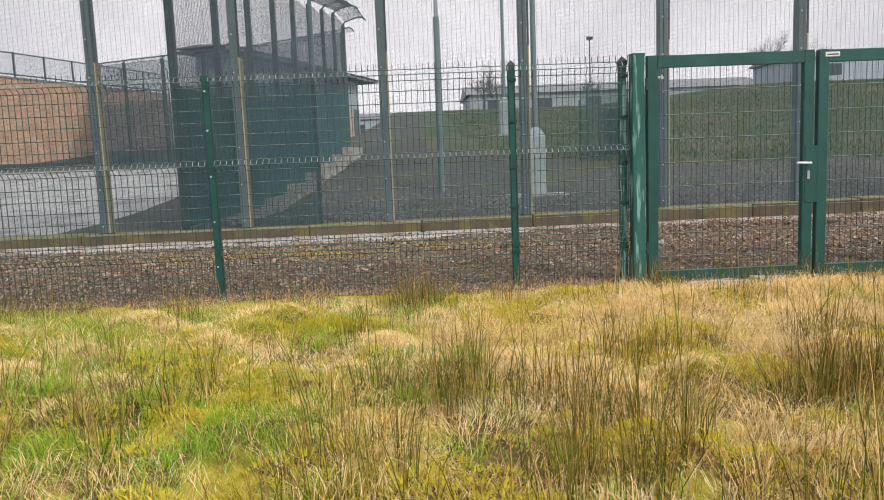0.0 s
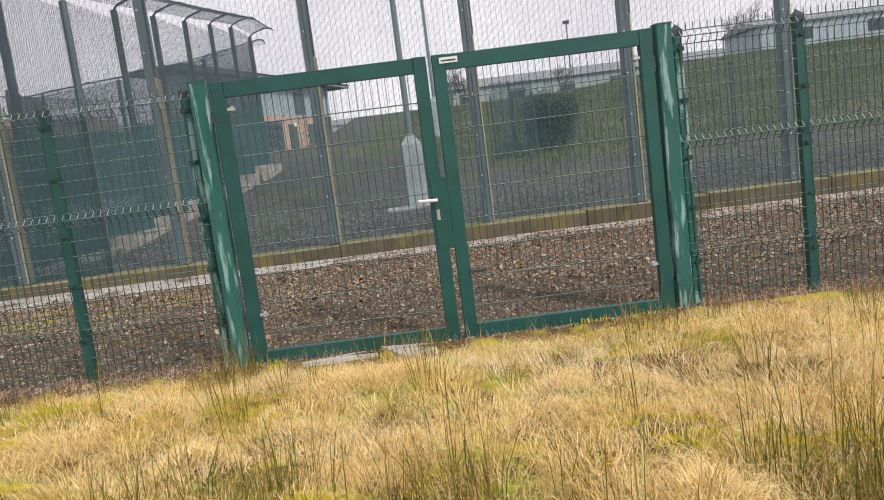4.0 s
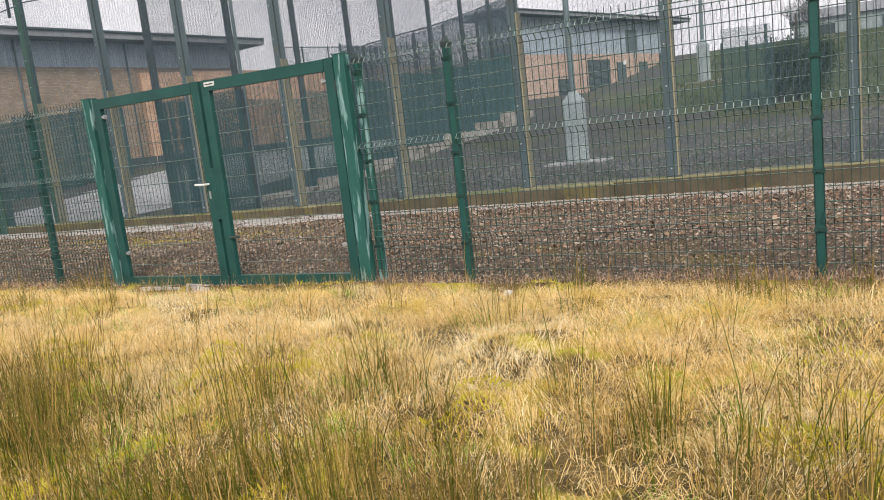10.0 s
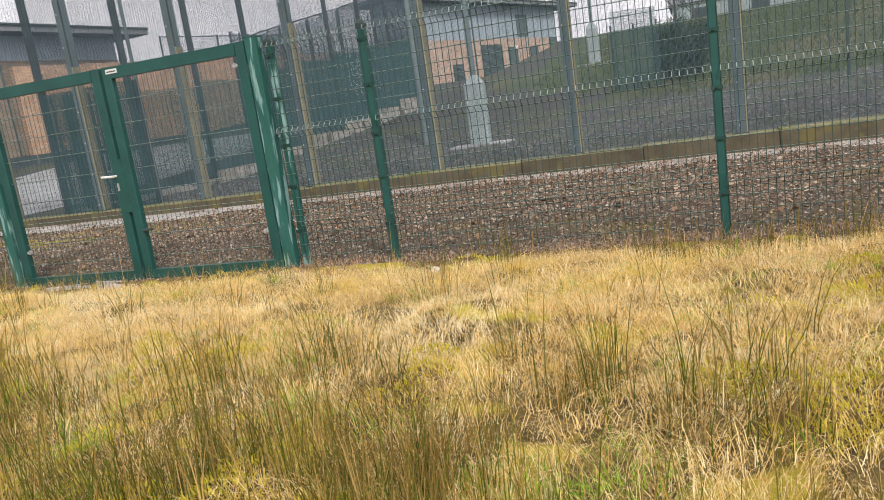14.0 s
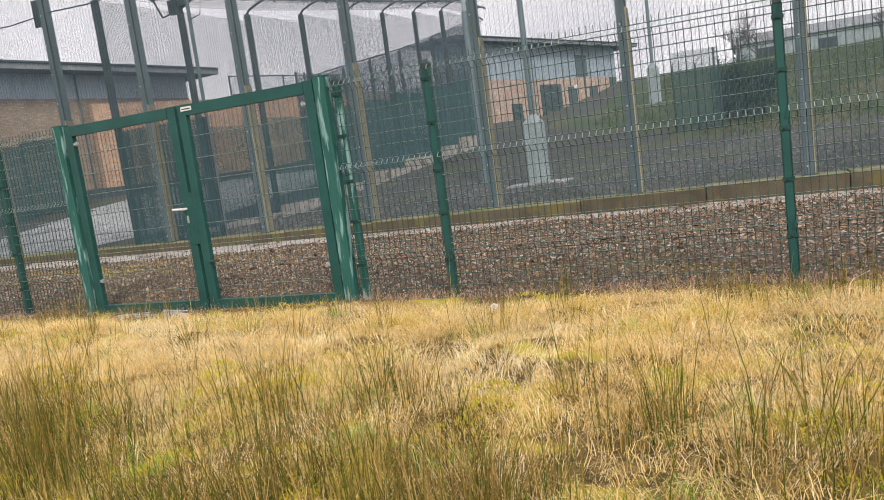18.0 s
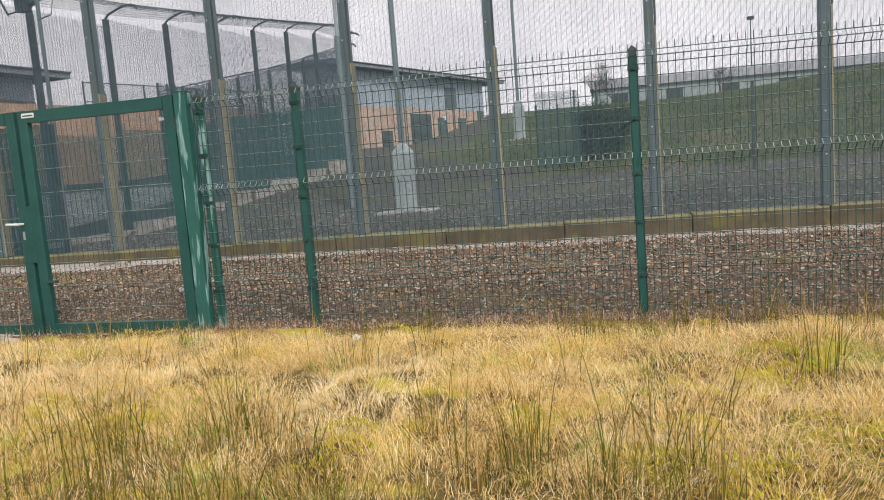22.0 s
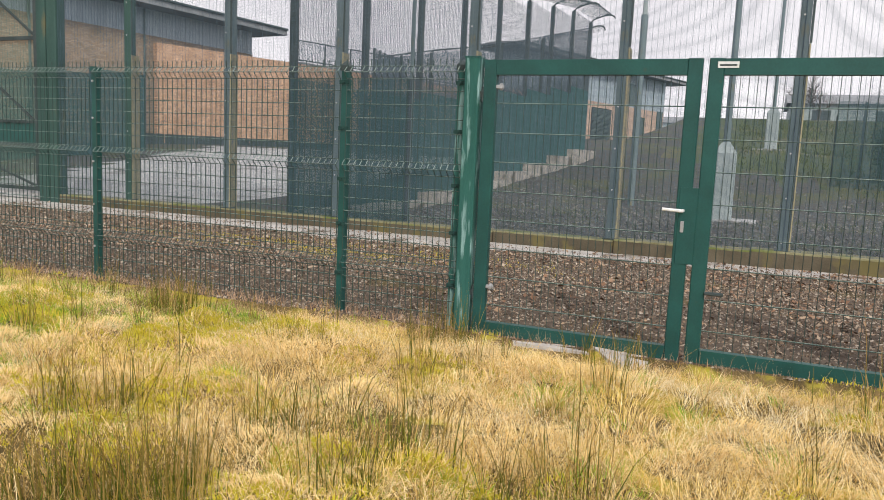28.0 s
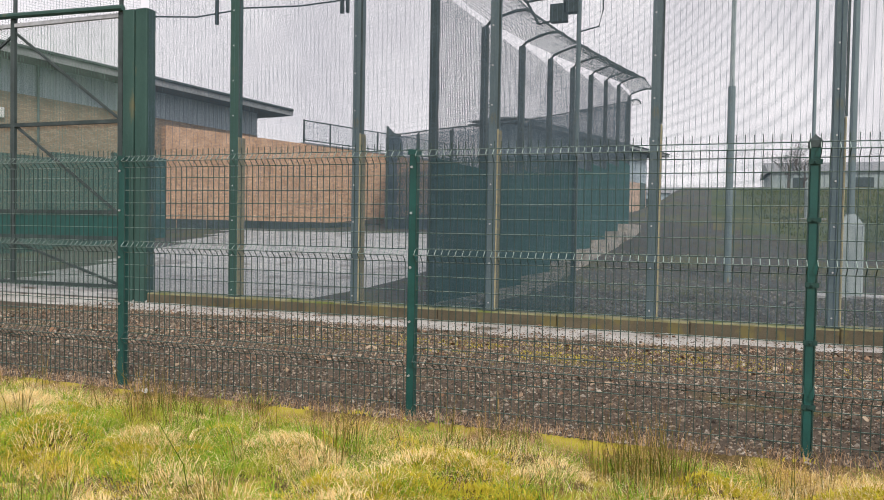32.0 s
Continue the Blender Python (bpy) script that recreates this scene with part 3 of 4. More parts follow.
part("mesh_panel", fine_mesh(1.82, TALL, name="anti_climb_panel_short"), MESH, tall, at=pose(-7.88, WALL_Y - 0.06, 0.1))["kind"] = "stuff"
for a, b, q in ((-8.79, -6.97, 0.08), (-6.97, -4.65, 0.06), (-4.65, -2.35, 0.05)):
    part("top_cable", Shape().tube([(a, WALL_Y + 0.1, 5.1), ((a + b) / 2, WALL_Y + 0.1, 5.1 - q), (b, WALL_Y + 0.1, 5.08)], 0.014, 6), DARK_GALV, tall)
for x in (-7.45, -5.0, -4.9):
    part("cable_hanger", Shape().box(x - 0.02, x + 0.02, WALL_Y + 0.06, WALL_Y + 0.12, 4.85, 5.4), DARK_GALV, tall)
kerb = thing("kerb", pose(0, 0, 0), "long mossy concrete kerb under the tall fence", "kerb", kind="structure")
for i, x in enumerate(np.arange(-8.7, 21.5, 1.85)):
    q = kerb_z(x + 0.92)
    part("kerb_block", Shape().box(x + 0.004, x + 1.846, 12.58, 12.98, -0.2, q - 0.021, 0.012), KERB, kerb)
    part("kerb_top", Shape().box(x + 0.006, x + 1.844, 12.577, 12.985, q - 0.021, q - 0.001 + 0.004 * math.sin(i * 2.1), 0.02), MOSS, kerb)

# ---- wide sliding gate in the tall fence ----
big = thing("yard_gate", pose(0, WALL_Y, 0), "tall green framed yard gate with diagonal braces", "gate")
for x0, x1 in ((-9.33, -9.08), (-9.05, -8.79), (-15.6, -15.35)):
    part("gate_pillar", Shape().box(x0, x1, -0.12, 0.12, -0.1, 5.2, 0.015), PILLAR, big)
for x in (-15.2, -12.1, -9.46):
    part("stile", Shape().box(x - 0.05, x + 0.05, -0.04, 0.04, 0.12, 5.3, 0.006), DARK_GALV, big)
for z in (0.16, 1.06, 1.54, 3.22, 5.15):
    # The top rail takes the pale steel colour to look lit from above.
    part("rail", Shape().box(-15.2, -9.46, -0.035, 0.035, z - 0.035, z + 0.035), STEEL if z > 4 else DARK_GALV, big)
part("kick_panel", Shape().box(-15.15, -9.5, 0.0, 0.012, 1.08, 1.51), GREEN, big)
part("top_rail", Shape().tube([(-15.4, -0.08, 5.4), (-9.36, -0.08, 5.26)], 0.055, 8), PILLAR, big)
part("top_mesh", fine_mesh(6.2, 1.3, 0.0762, 0.03, 0.0022, "gate_top_mesh"), MESH, big, at=pose(-12.2, 0.06, 5.2))["kind"] = "stuff"
for x in (-15.2, -12.1, -9.5):
    part("top_post", Shape().box(x - 0.03, x + 0.03, 0.0, 0.06, 5.2, 6.5, 0.006), DARK_GALV, big)
for x0, x1, z0, z1 in ((-12.05, -9.5, 5.0, 3.25), (-12.05, -9.5, 3.2, 1.5), (-12.1, -9.5, 0.95, 0.2), (-15.1, -12.1, 3.2, 5.0)):
    part("brace", Shape().tube([(x0, 0.02, z0), (x1, 0.02, z1)], 0.03, 4), DARK_GALV, big)
for a, b in ((-15.15, -12.15), (-12.05, -9.5)):
    part("mesh_infill", fine_mesh(b - a, 5.06, r=0.003, name="gate_infill", mat=GATE_MESH), GATE_MESH, big, at=pose((a + b) / 2, 0.03, 0.15))["kind"] = "stuff"
part("ground_track", Shape().box(-16, -9.3, -0.12, 0.1, -0.03, 0.03), PALE, big, "pale concrete gate track")

# ---- side fence climbing away from the tall fence ----
HOOD, RISE = 0.95, 0.2


def line_fence(name, p0, p1, bays, height, label, hood=False, screen=0.0, post_w=0.12, step_kerb=False, screen_mat=None, off=0.0, mesh=True, wire=0.0028, screen_r=0.0026, mesh_mat=None, steps=None):
    p0, p1 = Vector((*p0, 0)), Vector((*p1, 0))
    d = p1 - p0
    ang = math.degrees(math.atan2(d.y, d.x))
    bay = d.length / bays
    f = thing(name, pose(p0.x, p0.y, 0, 0, 0, ang), label, "fence", "yard fences")
    levels = [max(0.1, ground_z(*(p0 + d * ((k + 0.5) / bays)).xy)) for k in range(bays)]
    levels = steps or levels
    pm = fine_mesh(bay, height, r=wire, name=name + "_panel", mat=mesh_mat or DIM_MESH) if mesh else None
    dense = fine_mesh(bay, screen, 0.0127, 0.05, screen_r, name + "_screen", screen_mat or DARK_MESH) if screen else None
    for k in range(bays + 1):
        z = levels[min(k, bays - 1)]
        x = k * bay
        pt = part("post", Shape().box(x - post_w / 2, x + post_w / 2, -post_w / 2, post_w / 2, z - 0.3, z + height, 0.008), DARK_GALV, f)
        if hood:
            arc = [(x, off + 0.0, z + height)] + [(x, -HOOD * math.sin(a), z + height + RISE * math.sin(a * 1.9) + 0.06) for a in np.linspace(0.1, 1.5, 6)]
            part("hood_bracket", Shape().tube(arc, 0.03, 5), DARK_GALV, pt)
    for k in range(bays):
        x = (k + 0.5) * bay
        if mesh:
            part("mesh_panel", pm, MESH, f, at=pose(x, -post_w / 2, levels[k]))["kind"] = "stuff"
        if screen:
            part("screen_panel", dense, DARK_MESH, f, at=pose(x, -post_w / 2 - 0.02, levels[k]))["kind"] = "stuff"
        if step_kerb:
            part("kerb_block", Shape().box(x - bay / 2, x + bay / 2 - 0.01, -0.5 - 0.05 * (k % 2), 0.12, levels[k] - 0.9, levels[k] + 0.05, 0.025), STEP, f, "pale stained stepped concrete kerb")
        if hood:
            z0, z1 = levels[k] + height, levels[min(k + 1, bays - 1)] + height
            s = Shape()
            for a in np.linspace(0.1, 1.5, 14):
                y = -HOOD * math.sin(a)
                h = RISE * math.sin(a * 1.9) + 0.06
                s.tube([(x - bay / 2, y, z0 + h), (x + bay / 2, y, z1 + h)], 0.004, 3)
            for q in np.linspace(-bay / 2, bay / 2, 36):
                t = q / bay + 0.5
                s.tube([(x + q, -HOOD * math.sin(a), z0 + (z1 - z0) * t + RISE * math.sin(a * 1.9) + 0.06) for a in (0.1, 0.6, 1.1, 1.5)], 0.004, 3)
            part("hood", s, DARK_GALV, f, "curved anti-climb hood of steel mesh")["kind"] = "stuff"
    return f


line_fence("hooded_fence", (-3.4, 12.95), (-2.2, 31.4), 8, 5.0, "tall hooded mesh fence climbing beside the yard on dark posts", hood=True, screen=2.35, step_kerb=True, steps=[0.1, 0.12, 0.3, 0.54, 0.8, 1.06, 1.34, 1.62])
line_fence("screen_gate", (-3.4, 12.93), (-1.13, 12.93), 1, 2.35, "dark green mesh screen gate between two poles", screen=2.35, post_w=0.07, mesh=False, screen_r=0.0038)
line_fence("back_fence", (-2.3, 31.8), (-15.5, 38.5), 6, 4.9, "dark mesh fence with hood across the back of the yard", hood=True, screen=3.0, wire=0.0055, mesh_mat=MESH)
line_fence("yard_screen", (-21.8, 9.0), (-19.6, 26.0), 7, 3.2, "dark green screen fence before the long block", screen=3.2, post_w=0.1, mesh=False, screen_r=0.0055)
line_fence("rail_fence", (-15.5, 38.5), (-22.0, 56.0), 8, 5.4, "far mesh fence with pale rails", screen=0)

line_fence("mesh_enclosure", (6.3, 26.5), (7.7, 26.5), 2, 2.1, "blue-green mesh enclosure on the slope", screen=2.5, post_w=0.06, mesh=False, screen_r=0.003, screen_mat=BLUE_MESH)
pole = thing("alarm_pole", pose(-1.13, 13.0, 0.1), "slim steel pole with junction boxes near its top", "pole")
part("pole_shaft", Shape().tube([(0, 0, 0), (0, 0, 7.2)], 0.035, 10), GALV, pole)
for x, z, w in ((-0.3, 4.5, 0.13), (-0.12, 4.62, 0.11)):
    part("junction_box", Shape().box(x - w, x + w, -0.08, 0.06, z - 0.13, z + 0.13, 0.015), DARK_GALV, pole)
part("cable", Shape().tube([(0.03, -0.03, 4.2), (0.3, -0.05, 4.25), (0.36, -0.05, 4.5), (0.34, -0.05, 5.2)], 0.012, 6).tube([(-0.9, 0, 4.9), (-0.6, -0.05, 4.35), (-0.3, -0.05, 4.4)], 0.02, 6).tube([(-1.3, 0, 5.2), (-0.8, -0.05, 4.7), (-0.2, -0.05, 4.75)], 0.02, 6), DARK_GALV, pole)
pole2 = thing("steel_pole", pose(-3.4, 12.99, 0.1), "slim dark steel pole behind the tall fence", "pole")
part("pole_shaft", Shape().tube([(0, 0, 0), (0, 0, 7.2)], 0.04, 10), DARK_GALV, pole2)

# ---- camera columns ----
def column(x, y, z, label):
    c = thing("camera_column", pose(x, y, z), label, "column", "camera columns")
    part("plinth", Shape().box(-0.75, 0.75, -0.5, 0.5, -0.3, 0.04, 0.03), PALE, c, "pale concrete plinth")
    cab = part("base_cabinet", Shape().box(-0.24, 0.24, -0.2, 0.2, 0.04, 1.5, 0.04), CAB, c)
    v = [(-0.24, -0.2, 1.5), (0.24, -0.2, 1.5), (0.24, 0.2, 1.5), (-0.24, 0.2, 1.5), (-0.08, -0.08, 1.74), (0.08, -0.08, 1.74), (0.08, 0.08, 1.74), (-0.08, 0.08, 1.74)]
    part("sloped_hood", Shape().add(v, [(0, 1, 5, 4), (1, 2, 6, 5), (2, 3, 7, 6), (3, 0, 4, 7), (4, 5, 6, 7), (3, 2, 1, 0)]), CAB, c)
    part("door_seam", Shape().box(-0.19, 0.19, -0.206, -0.2, 0.3, 1.4), CAB, cab)
    part("mast", Shape().tube([(0, 0, 1.7), (0, 0, 9.5)], 0.075, 12, 0.06), GALV, c)
    part("camera_bracket", Shape().box(-0.3, 0.3, -0.05, 0.05, 9.4, 9.5).box(-0.42, -0.2, -0.12, 0.2, 9.2, 9.4, 0.02), DARK_GALV, c)


column(3.58, 19.4, 0.06, "pale grey camera column with cabinet base on a plinth")
column(4.7, 35.0, ground_z(4.7, 35.0), "far pale camera column with cabinet base")
lp = thing("lamp_column", pose(1.25, 21.8, ground_z(1.25, 21.8)), "slim tapered lamp column with two-tone shaft", "lamp")
part("shaft", Shape().tube([(0, 0, -0.2), (0, 0, 4.9)], 0.09, 10), GALV, lp)
part("upper_shaft", Shape().tube([(0, 0, 4.9), (0, 0, 10)], 0.06, 10, 0.045), CAB, lp)
part("lamp_head", Shape().box(-0.15, 0.15, -0.7, 0.1, 9.95, 10.1, 0.03), DARK_GALV, lp)

# ---- buildings ----
def long_building(name, p0, p1, depth, z0, brick_h, wall_h, label, over=1.3, openings=(), brick=None, rise=1.6, brick_to=None, end=None):
    """A long low block; its facade runs from p0 to p1 and the rest lies behind it (to the left of that way)."""
    p0, p1 = Vector((*p0, 0)), Vector((*p1, 0))
    d = p1 - p0
    L = d.length
    far = L + (end or over)
    b = thing(name, pose(p0.x, p0.y, z0, 0, 0, math.degrees(math.atan2(d.y, d.x))), label, "building")
    part("brick_wall", Shape().box(0, brick_to or L, 0, depth, -2.0, brick_h), brick or BRICK, b)
    part("cladding", Shape().box(0.02, L - 0.02, 0.04, depth - 0.04, brick_h, wall_h), CLAD, b)
    n = int(L / 0.3)
    ribs = Shape()
    for i in range(n):
        ribs.box(i * 0.3 + 0.05, i * 0.3 + 0.13, 0.012, 0.04, brick_h + 0.02, wall_h)
    part("cladding_rib", ribs, CLAD, b)
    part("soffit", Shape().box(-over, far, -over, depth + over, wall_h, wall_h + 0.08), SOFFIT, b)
    part("fascia", Shape().box(-over - 0.03, far + 0.03, -over - 0.03, -over, wall_h - 0.02, wall_h + 0.34).box(far, far + 0.03, -over, depth + over, wall_h - 0.02, wall_h + 0.34), ROOF, b)
    zr = wall_h + 0.3
    v = [(-over, -over, zr), (far, -over, zr), (far, depth + over, zr), (-over, depth + over, zr), (-over, depth / 2, zr + rise), (far, depth / 2, zr + rise)]
    part("roof", Shape().add(v, [(0, 1, 5, 4), (2, 3, 4, 5), (1, 2, 5), (3, 0, 4), (3, 2, 1, 0)]), ROOF, b)
    part("gutter", Shape().tube([(-over, -over - 0.08, zr + 0.02), (far, -over - 0.08, zr + 0.02)], 0.07, 6), DARK_GALV, b)
    for x, w, h, kind in openings:
        zb = 0.0
        if kind == "louvre":
            o = part("louvre_door", Shape().box(x, x + w, -0.05, 0.02, zb, zb + h), DARK_GALV, b)
            s = Shape()
            for z in np.arange(zb + 0.1, zb + h - 0.1, 0.11):
                s.add([(x + 0.06, -0.06, z), (x + w - 0.06, -0.06, z), (x + w - 0.06, -0.1, z - 0.05), (x + 0.06, -0.1, z - 0.05), (x + 0.06, -0.05, z + 0.02), (x + w - 0.06, -0.05, z + 0.02)], [(0, 1, 2, 3), (4, 5, 1, 0), (3, 2, 5, 4)])
            part("louvre_blade", s, LOUVRE, o)
        elif kind == "door":
            o = part("door", Shape().box(x, x + w, -0.05, 0.02, zb, zb + h), LOUVRE, b)
            part("door_frame", Shape().box(x - 0.08, x, -0.08, 0.02, zb, zb + h + 0.08).box(x + w, x + w + 0.08, -0.08, 0.02, zb, zb + h + 0.08).box(x, x + w, -0.08, 0.02, zb + h, zb + h + 0.08), GREEN, o)
        elif kind == "vent":
            o = part("wall_vent", Shape().box(x, x + w, -0.04, 0.02, brick_h + 0.2, brick_h + 0.2 + h), LOUVRE, b)
        elif kind == "pipe":
            part("downpipe", Shape().tube([(x, -0.07, 0), (x, -0.07, wall_h)], 0.05, 8), LOUVRE, b)
        elif kind == "light":
            part("wall_light", Shape().box(x, x + w, -0.16, 0.0, brick_h - 1.1, brick_h - 1.1 + h, 0.02), WHITE, b)
    return b


long_building("brick_block", (-14.75, 62.4), (-5.83, 89.45), 2.5, 3.2, 3.85, 7.15, "low brick block with grey cladding, louvred doors and wide eaves", 1.2, rise=0.2, end=3.4, brick=BRICK_PINK,
              openings=((7.4, 1.7, 1.6, "louvre"), (12.5, 3.9, 3.3, "louvre"), (17.8, 1.5, 2.9, "door"), (22.2, 1.5, 2.9, "door"), (26.8, 1.2, 3.8, "door"), (19.8, 2.2, 2.2, "vent"), (11.4, 0, 0, "pipe"), (21.3, 0, 0, "pipe"), (18.9, 0.5, 0.4, "light")))
long_building("cell_block", (-27.6, 16.0), (-24.23, 39.4), 16.0, 1.0, 5.7, 7.0, "long two-tone block with buff brick below grey cladding and deep eaves", 1.4, brick=BRICK_SHADED,
              openings=((3.0, 0.5, 0.4, "light"), (8.0, 0.5, 0.4, "light"), (5.5, 0, 0, "pipe"), (10.0, 0, 0, "pipe"), (16.0, 0, 0, "pipe")))

# ---- far things ----
lowwall = thing("brick_wing", pose(-24.6, 32.0, 1.0, 0, 0, 71), "buff brick wing beside the long block", "building")
part("brick_wall", Shape().box(0, 24, 0, 0.4, -1.5, 5.3), BRICK, lowwall)
part("coping", Shape().box(9, 24, -0.05, 0.45, 5.3, 5.4), ROOF, lowwall)
for i in range(8):
    x = 9.0 + i * 2.1
    part("rail_post", Shape().box(x - 0.04, x + 0.04, 0.1, 0.18, 5.4, 6.75, 0.006), DARK_GALV, lowwall)
for z in (5.55, 6.7):
    part("rail", Shape().tube([(9.0, 0.14, z), (23.7, 0.14, z)], 0.035, 6), DARK_GALV, lowwall)
part("rail_mesh", fine_mesh(14.7, 1.2, 0.0762, 0.0254, 0.003, "rail_mesh"), MESH, lowwall, at=pose(16.35, 0.2, 5.5))["kind"] = "stuff"
hedge_wall = thing("dark_low_fence", pose(-23.2, 29.0, 0.9, 0, 0, 64), "dark low slatted fence at the foot of the brick", "fence")
for i in range(12):
    part("slat_panel", Shape().box(i * 1.5, i * 1.5 + 1.46, -0.03, 0.03, -0.6, 0.75), DARK_GALV, hedge_wall)

rng = np.random.default_rng(7)


def leaf_cloud(name, mat, centres, n, size, rx, rz):
    """Many small leaves round the given centres, as one mesh."""
    c = np.array(centres)[rng.integers(0, len(centres), n)]
    p = c + rng.normal(0, 1, (n, 3)) * (rx, rx, rz)
    a = rng.normal(0, 1, (n, 3))
    a /= np.linalg.norm(a, axis=1)[:, None]
    b = np.cross(a, rng.normal(0, 1, (n, 3)))
    b /= np.linalg.norm(b, axis=1)[:, None]
    s = size * rng.uniform(0.5, 1.3, (n, 1))
    v = np.stack([p - a * s, p + b * s * 0.5, p + a * s, p - b * s * 0.5], 1).reshape(-1, 3)
    me = bpy.data.meshes.new(name)
    me.from_pydata(v.tolist(), [], np.arange(4 * n).reshape(-1, 4).tolist())
    me.materials.append(mat)
    return me


for k, (x, y, h) in enumerate(((7.9, 27.6, 1.75), (8.4, 27.7, 2.0), (8.9, 28.1, 1.8))):
    z = ground_z(x, y)
    t = thing("conifer", pose(x, y, z), "dense dark green conifer shrub on the slope", "shrub", "conifer hedge")
    part("trunk", Shape().tube([(0, 0, -0.2), (0, 0, h * 0.8)], 0.09, 6, 0.03), BARK, t)
    cs = [(rng.normal(0, 0.13), rng.normal(0, 0.16), q) for q in np.linspace(0.4, h - 0.3, 10)]
    part("crown", leaf_cloud("conifer_crown", NEEDLES, cs, 7000, 0.035, 0.17, 0.2), NEEDLES, t)


def bare_tree(x, y, h, seed):
    r = random.Random(seed)
    t = thing("bare_tree", pose(x, y, ground_z(x, y)), "leafless winter tree on the ridge", "tree", "ridge trees")
    part("trunk", Shape().tube([(0, 0, -0.3), (0.1, 0, h * 0.3), (0.05, 0.1, h * 0.55)], h * 0.03, 6, h * 0.015), BARK, t)
    s = Shape()

    def grow(p, d, length, rad, depth):
        q = p + d * length
        s.tube([p, (p + q) / 2 + Vector((r.uniform(-1, 1), r.uniform(-1, 1), 0)) * length * 0.06, q], rad, 3, rad * 0.6)
        if depth:
            for _ in range(4 if depth > 2 else 3):
                nd = (d + Vector((r.uniform(-1, 1), r.uniform(-1, 1), r.uniform(-0.2, 0.7))) * 0.75).normalized()
                grow(p + d * length * r.uniform(0.5, 1), nd, length * r.uniform(0.6, 0.8), rad * 0.55, depth - 1)

    for _ in range(6):
        grow(Vector((0.05, 0.05, h * r.uniform(0.25, 0.5))), Vector((r.uniform(-1, 1), r.uniform(-1, 1), r.uniform(0.5, 1.4))).normalized(), h * 0.22, h * 0.007, 4)
    part("crown", s, BARK, t)


for k, (x, y, h) in enumerate(((7.4, 74, 5.0), (8.9, 76, 5.2), (19.5, 82, 4.5), (43, 90, 9), (47, 88, 8))):
    bare_tree(x, y, h, k)


def shed(x, y, w, d, h, label, wall, rz=0):
    s = thing("far_shed", pose(x, y, ground_z(x, y) - 0.5, 0, 0, rz), label, "building", "far sheds")
    part("wall", Shape().box(-w / 2, w / 2, -d / 2, d / 2, 0, h), wall, s)
    v = [(-w / 2 - 0.4, -d / 2 - 0.4, h), (w / 2 + 0.4, -d / 2 - 0.4, h), (w / 2 + 0.4, d / 2 + 0.4, h), (-w / 2 - 0.4, d / 2 + 0.4, h), (-w / 2 - 0.4, 0, h + d * 0.12), (w / 2 + 0.4, 0, h + d * 0.12)]
    part("roof", Shape().add(v, [(0, 1, 5, 4), (2, 3, 4, 5), (1, 2, 5), (3, 0, 4)]), ROOF, s)
    n = max(2, int(w / 5))
    for i in range(n):
        part("window", Shape().box(-w / 2 + (i + 0.35) * w / n, -w / 2 + (i + 0.65) * w / n, -d / 2 - 0.03, -d / 2, h * 0.45, h * 0.8), DARK_GALV, s)


shed(24, 92, 34, 12, 3.2, "long pale far shed with a low grey roof", CAB)
shed(9, 120, 26, 10, 2.6, "far pale low shed beyond the green", CAB)
shed(42, 72, 14, 8, 3.0, "low dark-roofed building on the hill", CLAD)
shed(-2, 150, 30, 12, 5.0, "far grey shed at the skyline", CLAD)
mast = thing("light_mast", pose(30, 125, ground_z(30, 125)), "tall slim light mast on the skyline", "mast")
part("shaft", Shape().tube([(0, 0, 0), (0, 0, 14)], 0.12, 6, 0.08), DARK_GALV, mast)
part("lamp_head", Shape().box(-0.5, 0.5, -0.2, 0.2, 13.6, 14.1), DARK_GALV, mast)
for k, (x, y) in enumerate(((12.2, 21.5), (7.4, 30.0), (19.0, 22.0), (26.0, 23.0))):
    m = thing("marker_post", pose(x, y, ground_z(x, y)), "thin dark green post standing in the grass", "post", "slope posts")
    part("shaft", Shape().box(-0.035, 0.035, -0.035, 0.035, -0.2, 2.2, 0.006), DARK_GALV, m)
    part("cap", Shape().box(-0.04, 0.04, -0.04, 0.04, 2.2, 2.23), DARK_GALV, m)

